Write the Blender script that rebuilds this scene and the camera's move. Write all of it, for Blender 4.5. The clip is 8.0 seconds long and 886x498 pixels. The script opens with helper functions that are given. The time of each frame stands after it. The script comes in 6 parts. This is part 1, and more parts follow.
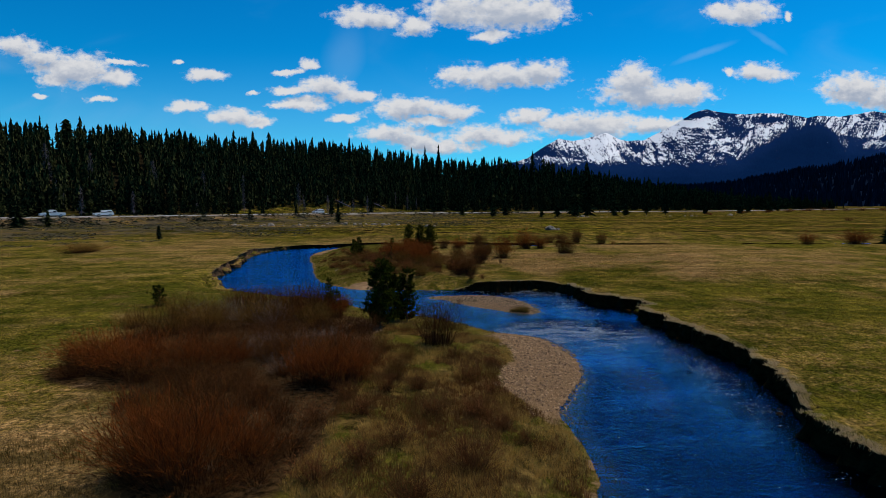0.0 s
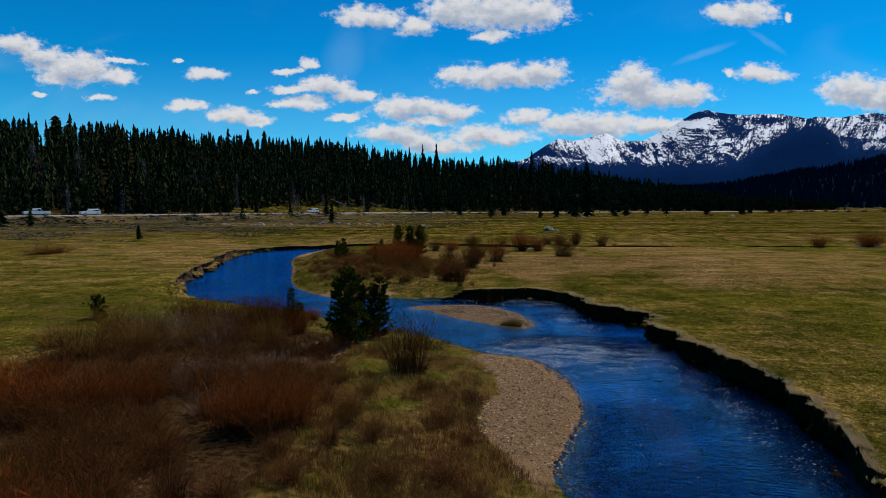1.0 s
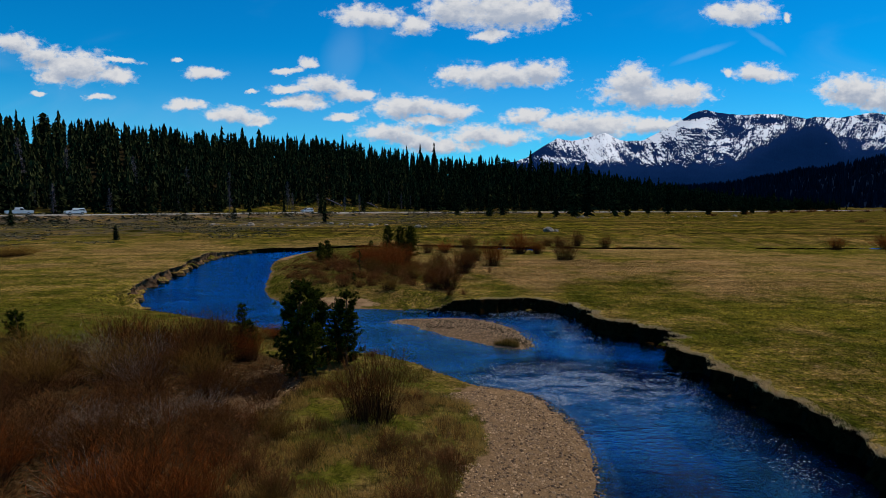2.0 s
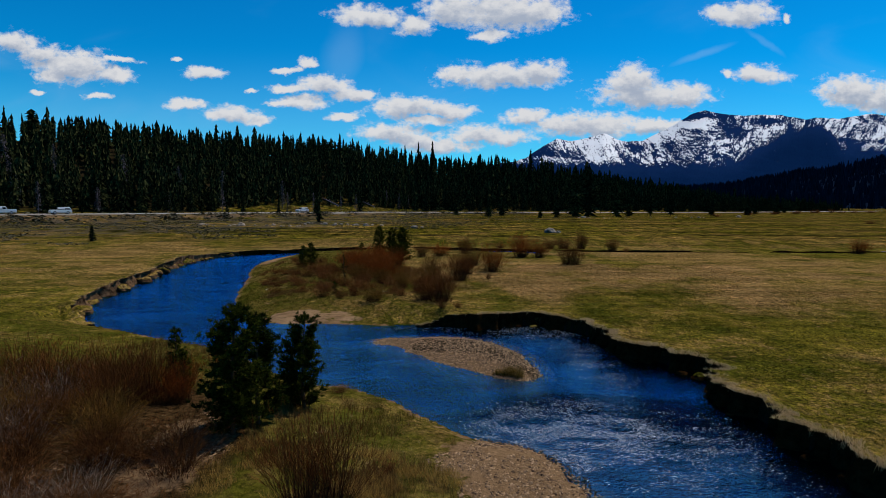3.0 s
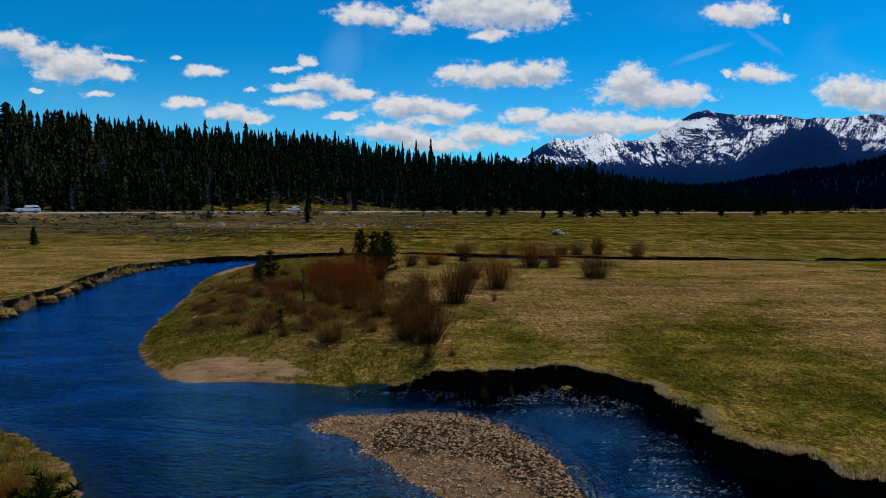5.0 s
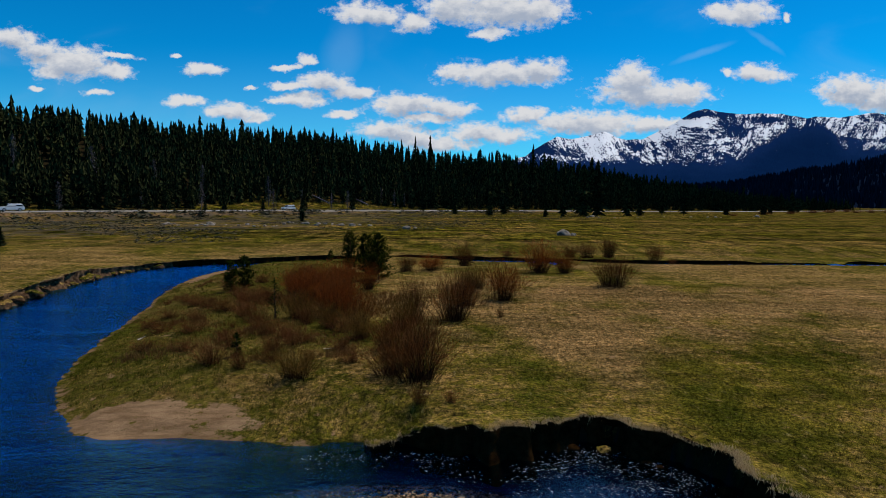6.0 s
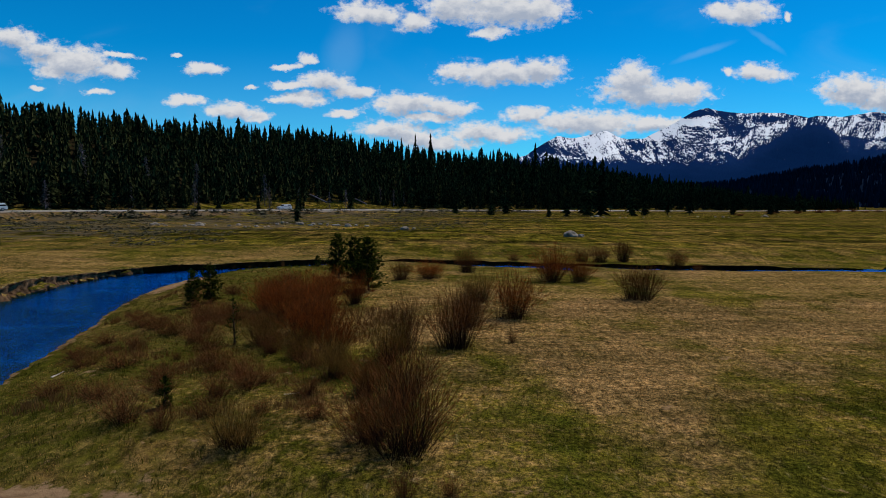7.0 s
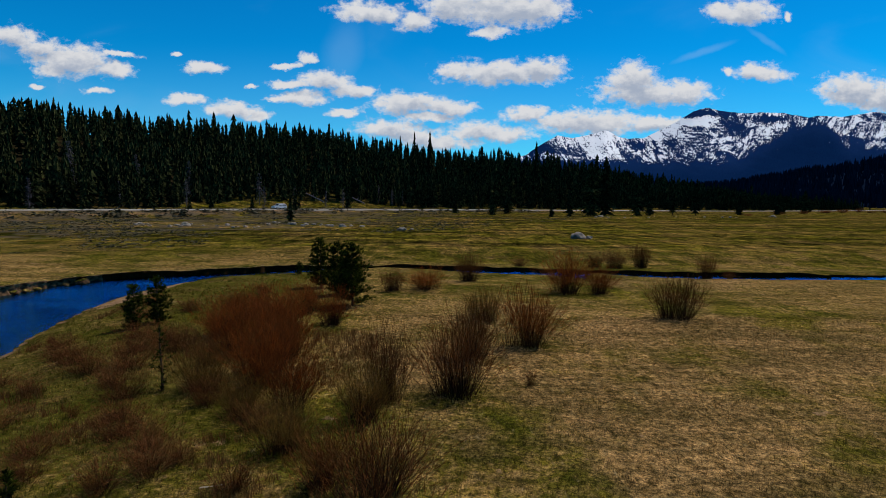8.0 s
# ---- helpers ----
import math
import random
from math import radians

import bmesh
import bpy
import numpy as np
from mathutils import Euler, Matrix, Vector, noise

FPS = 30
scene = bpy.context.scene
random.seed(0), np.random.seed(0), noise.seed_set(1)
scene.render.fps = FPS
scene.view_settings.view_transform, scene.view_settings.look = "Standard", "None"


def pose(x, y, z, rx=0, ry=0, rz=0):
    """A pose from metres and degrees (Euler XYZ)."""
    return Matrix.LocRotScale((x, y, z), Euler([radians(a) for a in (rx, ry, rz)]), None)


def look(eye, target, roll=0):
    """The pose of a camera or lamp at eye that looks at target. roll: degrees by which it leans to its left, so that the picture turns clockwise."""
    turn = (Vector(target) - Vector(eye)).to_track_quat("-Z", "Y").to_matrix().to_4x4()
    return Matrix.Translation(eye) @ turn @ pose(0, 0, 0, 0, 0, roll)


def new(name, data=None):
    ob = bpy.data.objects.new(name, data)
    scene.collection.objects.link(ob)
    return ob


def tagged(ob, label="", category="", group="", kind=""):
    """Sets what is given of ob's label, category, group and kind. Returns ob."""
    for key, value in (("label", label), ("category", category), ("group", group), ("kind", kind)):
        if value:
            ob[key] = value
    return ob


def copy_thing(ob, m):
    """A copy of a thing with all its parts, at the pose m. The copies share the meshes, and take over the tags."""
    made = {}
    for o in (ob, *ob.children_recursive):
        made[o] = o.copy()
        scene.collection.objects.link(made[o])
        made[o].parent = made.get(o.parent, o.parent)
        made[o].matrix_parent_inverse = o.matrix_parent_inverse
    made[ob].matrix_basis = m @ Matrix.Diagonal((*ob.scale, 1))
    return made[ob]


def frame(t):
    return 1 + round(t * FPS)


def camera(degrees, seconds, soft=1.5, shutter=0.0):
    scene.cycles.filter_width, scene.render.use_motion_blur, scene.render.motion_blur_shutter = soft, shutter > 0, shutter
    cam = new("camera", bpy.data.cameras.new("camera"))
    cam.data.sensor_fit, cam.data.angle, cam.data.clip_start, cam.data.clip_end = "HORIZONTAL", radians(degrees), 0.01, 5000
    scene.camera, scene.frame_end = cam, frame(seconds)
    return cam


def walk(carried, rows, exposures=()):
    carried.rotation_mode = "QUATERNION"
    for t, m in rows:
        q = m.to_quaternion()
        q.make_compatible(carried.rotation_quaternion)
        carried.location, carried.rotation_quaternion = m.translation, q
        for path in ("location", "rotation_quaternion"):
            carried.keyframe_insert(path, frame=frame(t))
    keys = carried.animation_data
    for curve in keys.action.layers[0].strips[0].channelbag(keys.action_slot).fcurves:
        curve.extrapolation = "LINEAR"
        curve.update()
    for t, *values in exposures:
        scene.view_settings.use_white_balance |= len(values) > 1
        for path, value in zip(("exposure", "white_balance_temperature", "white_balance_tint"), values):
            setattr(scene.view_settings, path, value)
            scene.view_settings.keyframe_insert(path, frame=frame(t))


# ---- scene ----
cam = camera(74.0, 8.0, soft=0.5)

PATH = [
    (0.0, (-1.990, 2.803, 6.093), (-1.979, 4.796, 5.932), 0.0),
    (0.5, (-1.443, 4.931, 6.078), (-1.431, 6.925, 5.916), 0.1),
    (1.0, (-0.995, 7.061, 6.053), (-0.982, 9.055, 5.891), 0.2),
    (1.5, (-0.576, 9.425, 6.020), (-0.561, 11.418, 5.857), 0.2),
    (3.0, (0.211, 16.760, 5.922), (0.230, 18.753, 5.759), 0.4),
    (3.5, (0.410, 19.430, 5.879), (0.430, 21.423, 5.715), 0.4),
    (4.0, (0.557, 22.176, 5.842), (0.577, 24.169, 5.678), 0.5),
    (4.5, (0.667, 24.891, 5.818), (0.688, 26.884, 5.654), 0.5),
    (6.0, (0.930, 32.747, 5.765), (0.952, 34.740, 5.595), 0.6),
    (6.5, (0.990, 35.409, 5.752), (1.011, 37.402, 5.582), 0.6),
    (7.0, (1.058, 38.155, 5.734), (1.078, 40.147, 5.562), 0.6),
    (7.5, (1.125, 40.965, 5.712), (1.146, 42.957, 5.539), 0.7),
    (8.0, (1.205, 43.826, 5.683), (1.226, 45.819, 5.509), 0.7),
]
walk(cam, [(t, look(eye, target, roll)) for t, eye, target, roll in PATH])

# ---- world, sun ----
SUN_AZ, SUN_EL = radians(48), radians(57)      # azimuth from ahead towards the right
SKY_STRENGTH = 0.075
sun_way = Vector((math.sin(SUN_AZ) * math.cos(SUN_EL), math.cos(SUN_AZ) * math.cos(SUN_EL), math.sin(SUN_EL)))
sun = new("sun", bpy.data.lights.new("sun", "SUN"))
sun.data.energy, sun.data.angle, sun.data.color = 4.6, radians(0.55), (1.0, 0.93, 0.82)
sun.matrix_world = look(sun_way * 100, (0, 0, 0))

# each cloud puff: across and up from straight ahead (tangents), half width, height above, depth below
CLOUDS_TOP = [
    (-0.114, 0.302, 0.067, 0.021, 0.017), (-0.039, 0.289, 0.043, 0.015, 0.017), (0.022, 0.308, 0.058, 0.043, 0.019),
    (0.115, 0.309, 0.106, 0.043, 0.029), (0.171, 0.31, 0.048, 0.024, 0.021), (0.088, 0.275, 0.038, 0.010, 0.010),
    (0.509, 0.313, 0.060, 0.027, 0.019), (0.467, 0.317, 0.034, 0.013, 0.013), (0.581, 0.308, 0.009, 0.010, 0.008)]
CLOUDS_LEFT = [
    (-0.7, 0.255, 0.048, 0.021, 0.019), (-0.604, 0.217, 0.072, 0.031, 0.029), (-0.54, 0.205, 0.038, 0.013, 0.013),
    (-0.655, 0.238, 0.043, 0.019, 0.017), (-0.638, 0.204, 0.029, 0.010, 0.013), (-0.529, 0.23, 0.034, 0.006, 0.006),
    (-0.666, 0.178, 0.013, 0.005, 0.005), (-0.567, 0.169, 0.027, 0.006, 0.006), (-0.434, 0.231, 0.012, 0.005, 0.004),
    (-0.39, 0.21, 0.037, 0.013, 0.012), (-0.422, 0.156, 0.040, 0.013, 0.009), (-0.345, 0.141, 0.053, 0.019, 0.013),
    (-0.303, 0.134, 0.034, 0.010, 0.008), (-0.217, 0.226, 0.019, 0.012, 0.010), (-0.25, 0.217, 0.029, 0.006, 0.006),
    (-0.311, 0.183, 0.012, 0.004, 0.004)]
CLOUDS_MIDDLE = [
    (-0.189, 0.187, 0.053, 0.021, 0.013), (-0.232, 0.163, 0.053, 0.013, 0.012), (-0.142, 0.178, 0.043, 0.015, 0.013),
    (-0.269, 0.161, 0.024, 0.006, 0.006), (-0.157, 0.142, 0.031, 0.010, 0.008), (-0.25, 0.186, 0.038, 0.008, 0.008),
    (-0.053, 0.156, 0.067, 0.023, 0.019), (0.014, 0.149, 0.058, 0.017, 0.013), (-0.015, 0.133, 0.058, 0.008, 0.010),
    (-0.081, 0.111, 0.062, 0.023, 0.015), (0.071, 0.11, 0.067, 0.023, 0.015), (-0.005, 0.093, 0.077, 0.015, 0.015),
    (-0.034, 0.1, 0.058, 0.019, 0.015), (0.118, 0.106, 0.048, 0.017, 0.013)]
CLOUDS_RIGHT = [
    (0.107, 0.205, 0.111, 0.027, 0.017), (0.164, 0.218, 0.053, 0.023, 0.019), (0.032, 0.208, 0.043, 0.015, 0.013),
    (0.325, 0.196, 0.053, 0.033, 0.025), (0.354, 0.176, 0.106, 0.025, 0.019), (0.416, 0.179, 0.048, 0.021, 0.019),
    (0.538, 0.212, 0.053, 0.017, 0.013), (0.481, 0.214, 0.013, 0.008, 0.008), (0.146, 0.141, 0.048, 0.015, 0.013),
    (0.27, 0.132, 0.087, 0.023, 0.025), (0.213, 0.125, 0.067, 0.017, 0.019), (0.366, 0.133, 0.077, 0.013, 0.019),
    (0.697, 0.186, 0.067, 0.031, 0.027), (0.746, 0.177, 0.058, 0.033, 0.025)]


class Nodes:
    """Short hand for building a node tree."""

    def __init__(self, tree):
        self.tree = tree
        tree.nodes.clear()

    def add(self, kind, settings=None, **sockets):
        n = self.tree.nodes.new(kind)
        settings = settings or {}
        if "operation" in settings:
            n.operation = settings["operation"]
        if "use_clamp" in settings:
            n.use_clamp = settings["use_clamp"]
        if "data_type" in settings:
            n.data_type = settings["data_type"]
        if "blend_type" in settings:
            n.blend_type = settings["blend_type"]
        if "interpolation_type" in settings:
            n.interpolation_type = settings["interpolation_type"]
        if "attribute_name" in settings:
            n.attribute_name = settings["attribute_name"]
        for key, value in sockets.items():
            name = key.replace("_", " ")
            s = n.inputs[int(key[1:])] if key[0] == "i" and key[1:].isdigit() else n.inputs[name]
            if isinstance(value, bpy.types.NodeSocket):
                self.tree.links.new(value, s)
            else:
                s.default_value = value
        return n

    def math(self, op, a, b=0.0, c=0.0, clamp=False):
        return self.add("ShaderNodeMath", {"operation": op, "use_clamp": clamp}, i0=a, i1=b, i2=c).outputs[0]

    def vec(self, op, a, b=(0, 0, 0), c=None):
        n = self.add("ShaderNodeVectorMath", {"operation": op}, i0=a, i1=b)
        if c is not None:
            n.inputs[2].default_value = c
        return n.outputs["Value"] if op in ("LENGTH", "DOT_PRODUCT") else n.outputs["Vector"]

    def mix(self, f, a, b, blend="MIX"):
        n = self.add("ShaderNodeMix", {"data_type": "RGBA", "blend_type": blend})
        for s, value in ((n.inputs[0], f), (n.inputs[6], a), (n.inputs[7], b)):
            if isinstance(value, bpy.types.NodeSocket):
                self.tree.links.new(value, s)
            else:
                s.default_value = (*value, 1)[:4] if isinstance(value, tuple) else value
        return n.outputs[2]

    def noise(self, vector, scale, detail=4.0, rough=0.55, distortion=0.0):
        return self.add("ShaderNodeTexNoise", None, Vector=vector, Scale=scale, Detail=detail, Roughness=rough, Distortion=distortion).outputs["Fac"]

    def ramp(self, f, a, b, lo=0.0, hi=1.0):
        return self.add("ShaderNodeMapRange", {"interpolation_type": "SMOOTHSTEP"}, i0=f, i1=a, i2=b, i3=lo, i4=hi).outputs[0]


world = bpy.data.worlds.new("sky")
scene.world = world
world.use_nodes = True
n = Nodes(world.node_tree)
sky = n.add("ShaderNodeTexSky")
sky.sky_type, sky.sun_disc, sky.sun_elevation, sky.sun_rotation = "NISHITA", False, SUN_EL, SUN_AZ
sky.altitude, sky.air_density, sky.dust_density, sky.ozone_density = 2200.0, 1.0, 0.2, 2.5
deep = n.add("ShaderNodeHueSaturation", None, Saturation=1.35, Value=1.0, Color=sky.outputs[0])
deep = n.mix(1.0, deep.outputs[0], (0.03, 1.40, 1.58), "MULTIPLY")
way = n.add("ShaderNodeTexCoord").outputs["Generated"]
sep = n.add("ShaderNodeSeparateXYZ", None, Vector=way)
ahead = n.math("MAXIMUM", n.math("ABSOLUTE", sep.outputs[1]), 0.02)
across, up = n.math("DIVIDE", sep.outputs[0], ahead), n.math("DIVIDE", sep.outputs[2], ahead)
flat = n.add("ShaderNodeCombineXYZ", None, X=across, Y=up, Z=0.0).outputs[0]
billow = n.add("ShaderNodeTexNoise", None, Vector=flat, Scale=16.0, Detail=7.0, Roughness=0.62)
shift = n.vec("MULTIPLY", n.vec("SUBTRACT", billow.outputs["Color"], (0.5, 0.5, 0.5)), (0.052, 0.038, 0.0))
bent = n.vec("ADD", flat, shift)


def puffs(offset):
    """How deep a place in the sky lies inside the nearest puff."""
    s = n.add("ShaderNodeSeparateXYZ", None, Vector=bent)
    raised = n.math("ADD", s.outputs[1], offset)
    place = n.add("ShaderNodeCombineXYZ", None, X=s.outputs[0], Y=raised, Z=raised).outputs[0]
    near = None
    for cx, cy, rx, top, low in CLOUDS_TOP + CLOUDS_LEFT + CLOUDS_MIDDLE + CLOUDS_RIGHT:
        k = (1 / rx, 1 / top, -1 / low)
        p = n.vec("MULTIPLY_ADD", place, k, (-cx * k[0], -cy * k[1], -cy * k[2]))
        r = n.vec("LENGTH", n.vec("MAXIMUM", p, (-1000.0, 0.0, 0.0)))
        near = r if near is None else n.add("ShaderNodeMath", {"operation": "SMOOTH_MIN"}, i0=near, i1=r, i2=0.25).outputs[0]
    return n.math("SUBTRACT", 1.0, near)


fine = n.noise(n.vec("MULTIPLY", flat, (1.0, 1.5, 1.0)), 55.0, 8.0, 0.65)
frayed = n.math("MULTIPLY_ADD", n.math("SUBTRACT", fine, 0.5), 1.6, puffs(0.0))
cover = n.ramp(frayed, -0.12, 0.52)
above = n.math("MULTIPLY_ADD", n.math("SUBTRACT", n.noise(n.vec("MULTIPLY_ADD", flat, (1.0, 1.5, 1.0), (0.0, 0.010, 0.0)), 40.0, 6.0, 0.6), 0.5), 1.6, puffs(0.013))
shaded = n.ramp(above, 0.0, 0.95)
cloud = n.mix(shaded, (0.69, 0.70, 0.725), (0.36, 0.42, 0.53))
# thin high haze streaks
thin = n.ramp(n.noise(n.vec("MULTIPLY", flat, (1.0, 2.2, 1.0)), 3.2, 5.0, 0.5, 0.6), 0.5, 0.85, 0.0, 0.28)
low_band = n.math("ADD", n.math("MULTIPLY", thin, n.ramp(up, 0.45, 0.15)), n.ramp(up, 0.26, 0.04, 0.0, 0.26))


def wisp(centre, along, across_k, amount):
    """A faint straight streak of high cloud."""
    p = n.vec("SUBTRACT", n.vec("ADD", flat, n.vec("MULTIPLY", shift, (0.35, 0.35, 0.0))), (*centre, 0.0))
    a = n.vec("DOT_PRODUCT", p, (along[0], along[1], 0.0))
    c = n.vec("DOT_PRODUCT", p, (-along[1] * across_k, along[0] * across_k, 0.0))
    r = n.vec("LENGTH", n.add("ShaderNodeCombineXYZ", None, X=a, Y=c, Z=0.0).outputs[0])
    return n.ramp(r, 1.0, 0.2, 0.0, amount)


for one in (wisp((0.437, 0.246), (13.0, 4.8), 9.0, 0.22), wisp((-0.158, 0.235), (4.0, 13.0), 1.6, 0.16), wisp((0.545, 0.266), (16.0, -11.0), 7.0, 0.16)):
    low_band = n.math("MAXIMUM", low_band, one)
back_sky = n.add("ShaderNodeBackground", None, Color=deep, Strength=SKY_STRENGTH)
back_haze = n.add("ShaderNodeBackground", None, Color=(0.30, 0.52, 0.78, 1), Strength=1.0)
back_cloud = n.add("ShaderNodeBackground", None, Color=cloud, Strength=1.0)
hazy = n.add("ShaderNodeMixShader", None, i0=low_band, i1=back_sky.outputs[0], i2=back_haze.outputs[0])
both = n.add("ShaderNodeMixShader", None, i0=cover, i1=hazy.outputs[0], i2=back_cloud.outputs[0])
n.add("ShaderNodeOutputWorld", None, Surface=both.outputs[0])


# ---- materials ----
SHADE_DEPTH = 0.78            # all paints darkened, to put deeper shade into them under the strong sun


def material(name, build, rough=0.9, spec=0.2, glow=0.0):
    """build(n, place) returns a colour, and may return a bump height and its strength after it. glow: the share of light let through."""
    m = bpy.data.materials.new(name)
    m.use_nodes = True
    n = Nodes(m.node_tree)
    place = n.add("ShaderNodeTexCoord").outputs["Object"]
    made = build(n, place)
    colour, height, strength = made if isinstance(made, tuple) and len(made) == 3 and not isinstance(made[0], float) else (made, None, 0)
    colour = tuple(SHADE_DEPTH * c for c in colour) if isinstance(colour, tuple) else n.mix(1.0, colour, (SHADE_DEPTH, SHADE_DEPTH, SHADE_DEPTH), "MULTIPLY")
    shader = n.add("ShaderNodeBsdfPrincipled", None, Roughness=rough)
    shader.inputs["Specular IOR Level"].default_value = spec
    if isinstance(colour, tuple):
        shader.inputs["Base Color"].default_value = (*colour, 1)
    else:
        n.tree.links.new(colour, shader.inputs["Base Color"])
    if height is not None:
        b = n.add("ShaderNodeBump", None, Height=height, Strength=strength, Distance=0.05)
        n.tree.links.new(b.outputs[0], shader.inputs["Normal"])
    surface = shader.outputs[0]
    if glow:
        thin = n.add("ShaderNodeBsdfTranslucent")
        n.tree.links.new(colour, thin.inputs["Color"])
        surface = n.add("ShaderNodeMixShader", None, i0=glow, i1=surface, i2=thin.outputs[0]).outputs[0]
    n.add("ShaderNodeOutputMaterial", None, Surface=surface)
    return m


def island_random(n):
    return n.add("ShaderNodeNewGeometry").outputs["Random Per Island"]


def object_random(n):
    return n.add("ShaderNodeObjectInfo").outputs["Random"]


def world_place(n):
    return n.add("ShaderNodeNewGeometry").outputs["Position"]


def meadow_colour(n, p):
    """Patches of green and straw over brown, from tens of metres down to a hand's width."""
    flat = n.vec("MULTIPLY", p, (1.0, 0.8, 0.0))
    # the ground near the point is barer than the rest of the meadow
    away = n.vec("LENGTH", n.vec("MULTIPLY", n.vec("SUBTRACT", p, (14.0, 65.0, 0.0)), (0.048, 0.082, 0.0)))
    dryness = n.ramp(away, 1.4, 0.4, -0.02, 0.115)
    worn = n.vec("LENGTH", n.vec("MULTIPLY", n.vec("SUBTRACT", p, (-12.0, 16.5, 0.0)), (0.22, 0.2, 0.0)))
    dryness = n.math("ADD", dryness, n.ramp(worn, 1.5, 0.5, 0.0, 0.16))
    big = n.noise(flat, 0.05, 4.0, 0.6, 0.5)
    mid = n.noise(flat, 0.38, 5.0, 0.7)
    fine = n.noise(p, 3.2, 6.0, 0.75)
    grain = n.noise(p, 38.0, 3.0, 0.8)
    green = n.mix(n.ramp(mid, 0.3, 0.7), (0.036, 0.042, 0.005), (0.128, 0.106, 0.014))
    straw = n.mix(n.ramp(fine, 0.3, 0.7), (0.088, 0.055, 0.013), (0.260, 0.174, 0.062))
    where = n.math("MULTIPLY_ADD", mid, 0.8, n.math("MULTIPLY_ADD", fine, 0.75, big))
    y = n.add("ShaderNodeSeparateXYZ", None, Vector=p).outputs[1]
    where = n.math("SUBTRACT", where, n.math("ADD", n.ramp(y, 86.0, 125.0, 0.0, 0.06), n.ramp(y, 57.0, 50.0, 0.0, 0.03)))
    colour = n.mix(n.ramp(where, 1.16, 1.44), green, straw)
    bare = n.mix(n.ramp(fine, 0.3, 0.7), (0.092, 0.056, 0.020), (0.310, 0.200, 0.080))
    dry = n.noise(n.vec("ADD", flat, (40.0, 13.0, 0.0)), 0.12, 6.0, 0.68)
    colour = n.mix(n.ramp(n.math("ADD", dry, dryness), 0.50, 0.66, 0.0, 0.85), colour, bare)
    streak = n.noise(n.vec("MULTIPLY", p, (0.22, 1.0, 0.0)), 0.45, 5.0, 0.75)
    # clump and tuft also put the grass's self-shading into the colour
    clump = n.noise(flat, 2.1, 6.0, 0.85)
    tuft = n.noise(p, 8.0, 5.0, 0.85)
    colour = n.mix(1.0, colour, n.mix(n.ramp(streak, 0.36, 0.64), (0.62, 0.64, 0.62), (1.22, 1.18, 1.2)), "MULTIPLY")
    colour = n.mix(1.0, colour, n.mix(n.ramp(clump, 0.36, 0.64), (0.58, 0.62, 0.62), (1.34, 1.28, 1.25)), "MULTIPLY")
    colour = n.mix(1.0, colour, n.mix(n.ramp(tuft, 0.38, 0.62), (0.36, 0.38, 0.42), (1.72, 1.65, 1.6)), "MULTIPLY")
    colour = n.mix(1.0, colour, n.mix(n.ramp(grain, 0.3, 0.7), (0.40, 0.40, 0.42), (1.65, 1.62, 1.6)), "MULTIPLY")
    # bleached dead blades lying flat, and shade painted as dark gaps between the tufts
    lying = n.noise(n.vec("MULTIPLY", p, (1.0, 0.3, 0.0)), 5.5, 5.0, 0.8)
    colour = n.mix(n.ramp(lying, 0.58, 0.70, 0.0, 0.55), colour, (0.33, 0.255, 0.125))
    gap_shade = n.noise(n.vec("MULTIPLY", n.vec("ADD", p, (7.0, 3.0, 0.0)), (1.0, 0.3, 0.0)), 4.2, 5.0, 0.8)
    colour = n.mix(n.ramp(gap_shade, 0.46, 0.34, 0.0, 0.75), colour, (0.020, 0.017, 0.005))
    # the far side of the river is darker, in bands and hummocks
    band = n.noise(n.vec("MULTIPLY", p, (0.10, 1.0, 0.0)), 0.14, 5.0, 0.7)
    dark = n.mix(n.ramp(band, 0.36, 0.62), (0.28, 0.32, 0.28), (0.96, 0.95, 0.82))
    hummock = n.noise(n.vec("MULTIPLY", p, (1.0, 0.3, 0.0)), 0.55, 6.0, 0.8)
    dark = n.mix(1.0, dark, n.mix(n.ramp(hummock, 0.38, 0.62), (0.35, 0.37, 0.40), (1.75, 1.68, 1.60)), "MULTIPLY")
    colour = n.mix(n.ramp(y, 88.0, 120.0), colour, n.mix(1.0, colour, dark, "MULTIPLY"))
    return colour, fine, grain


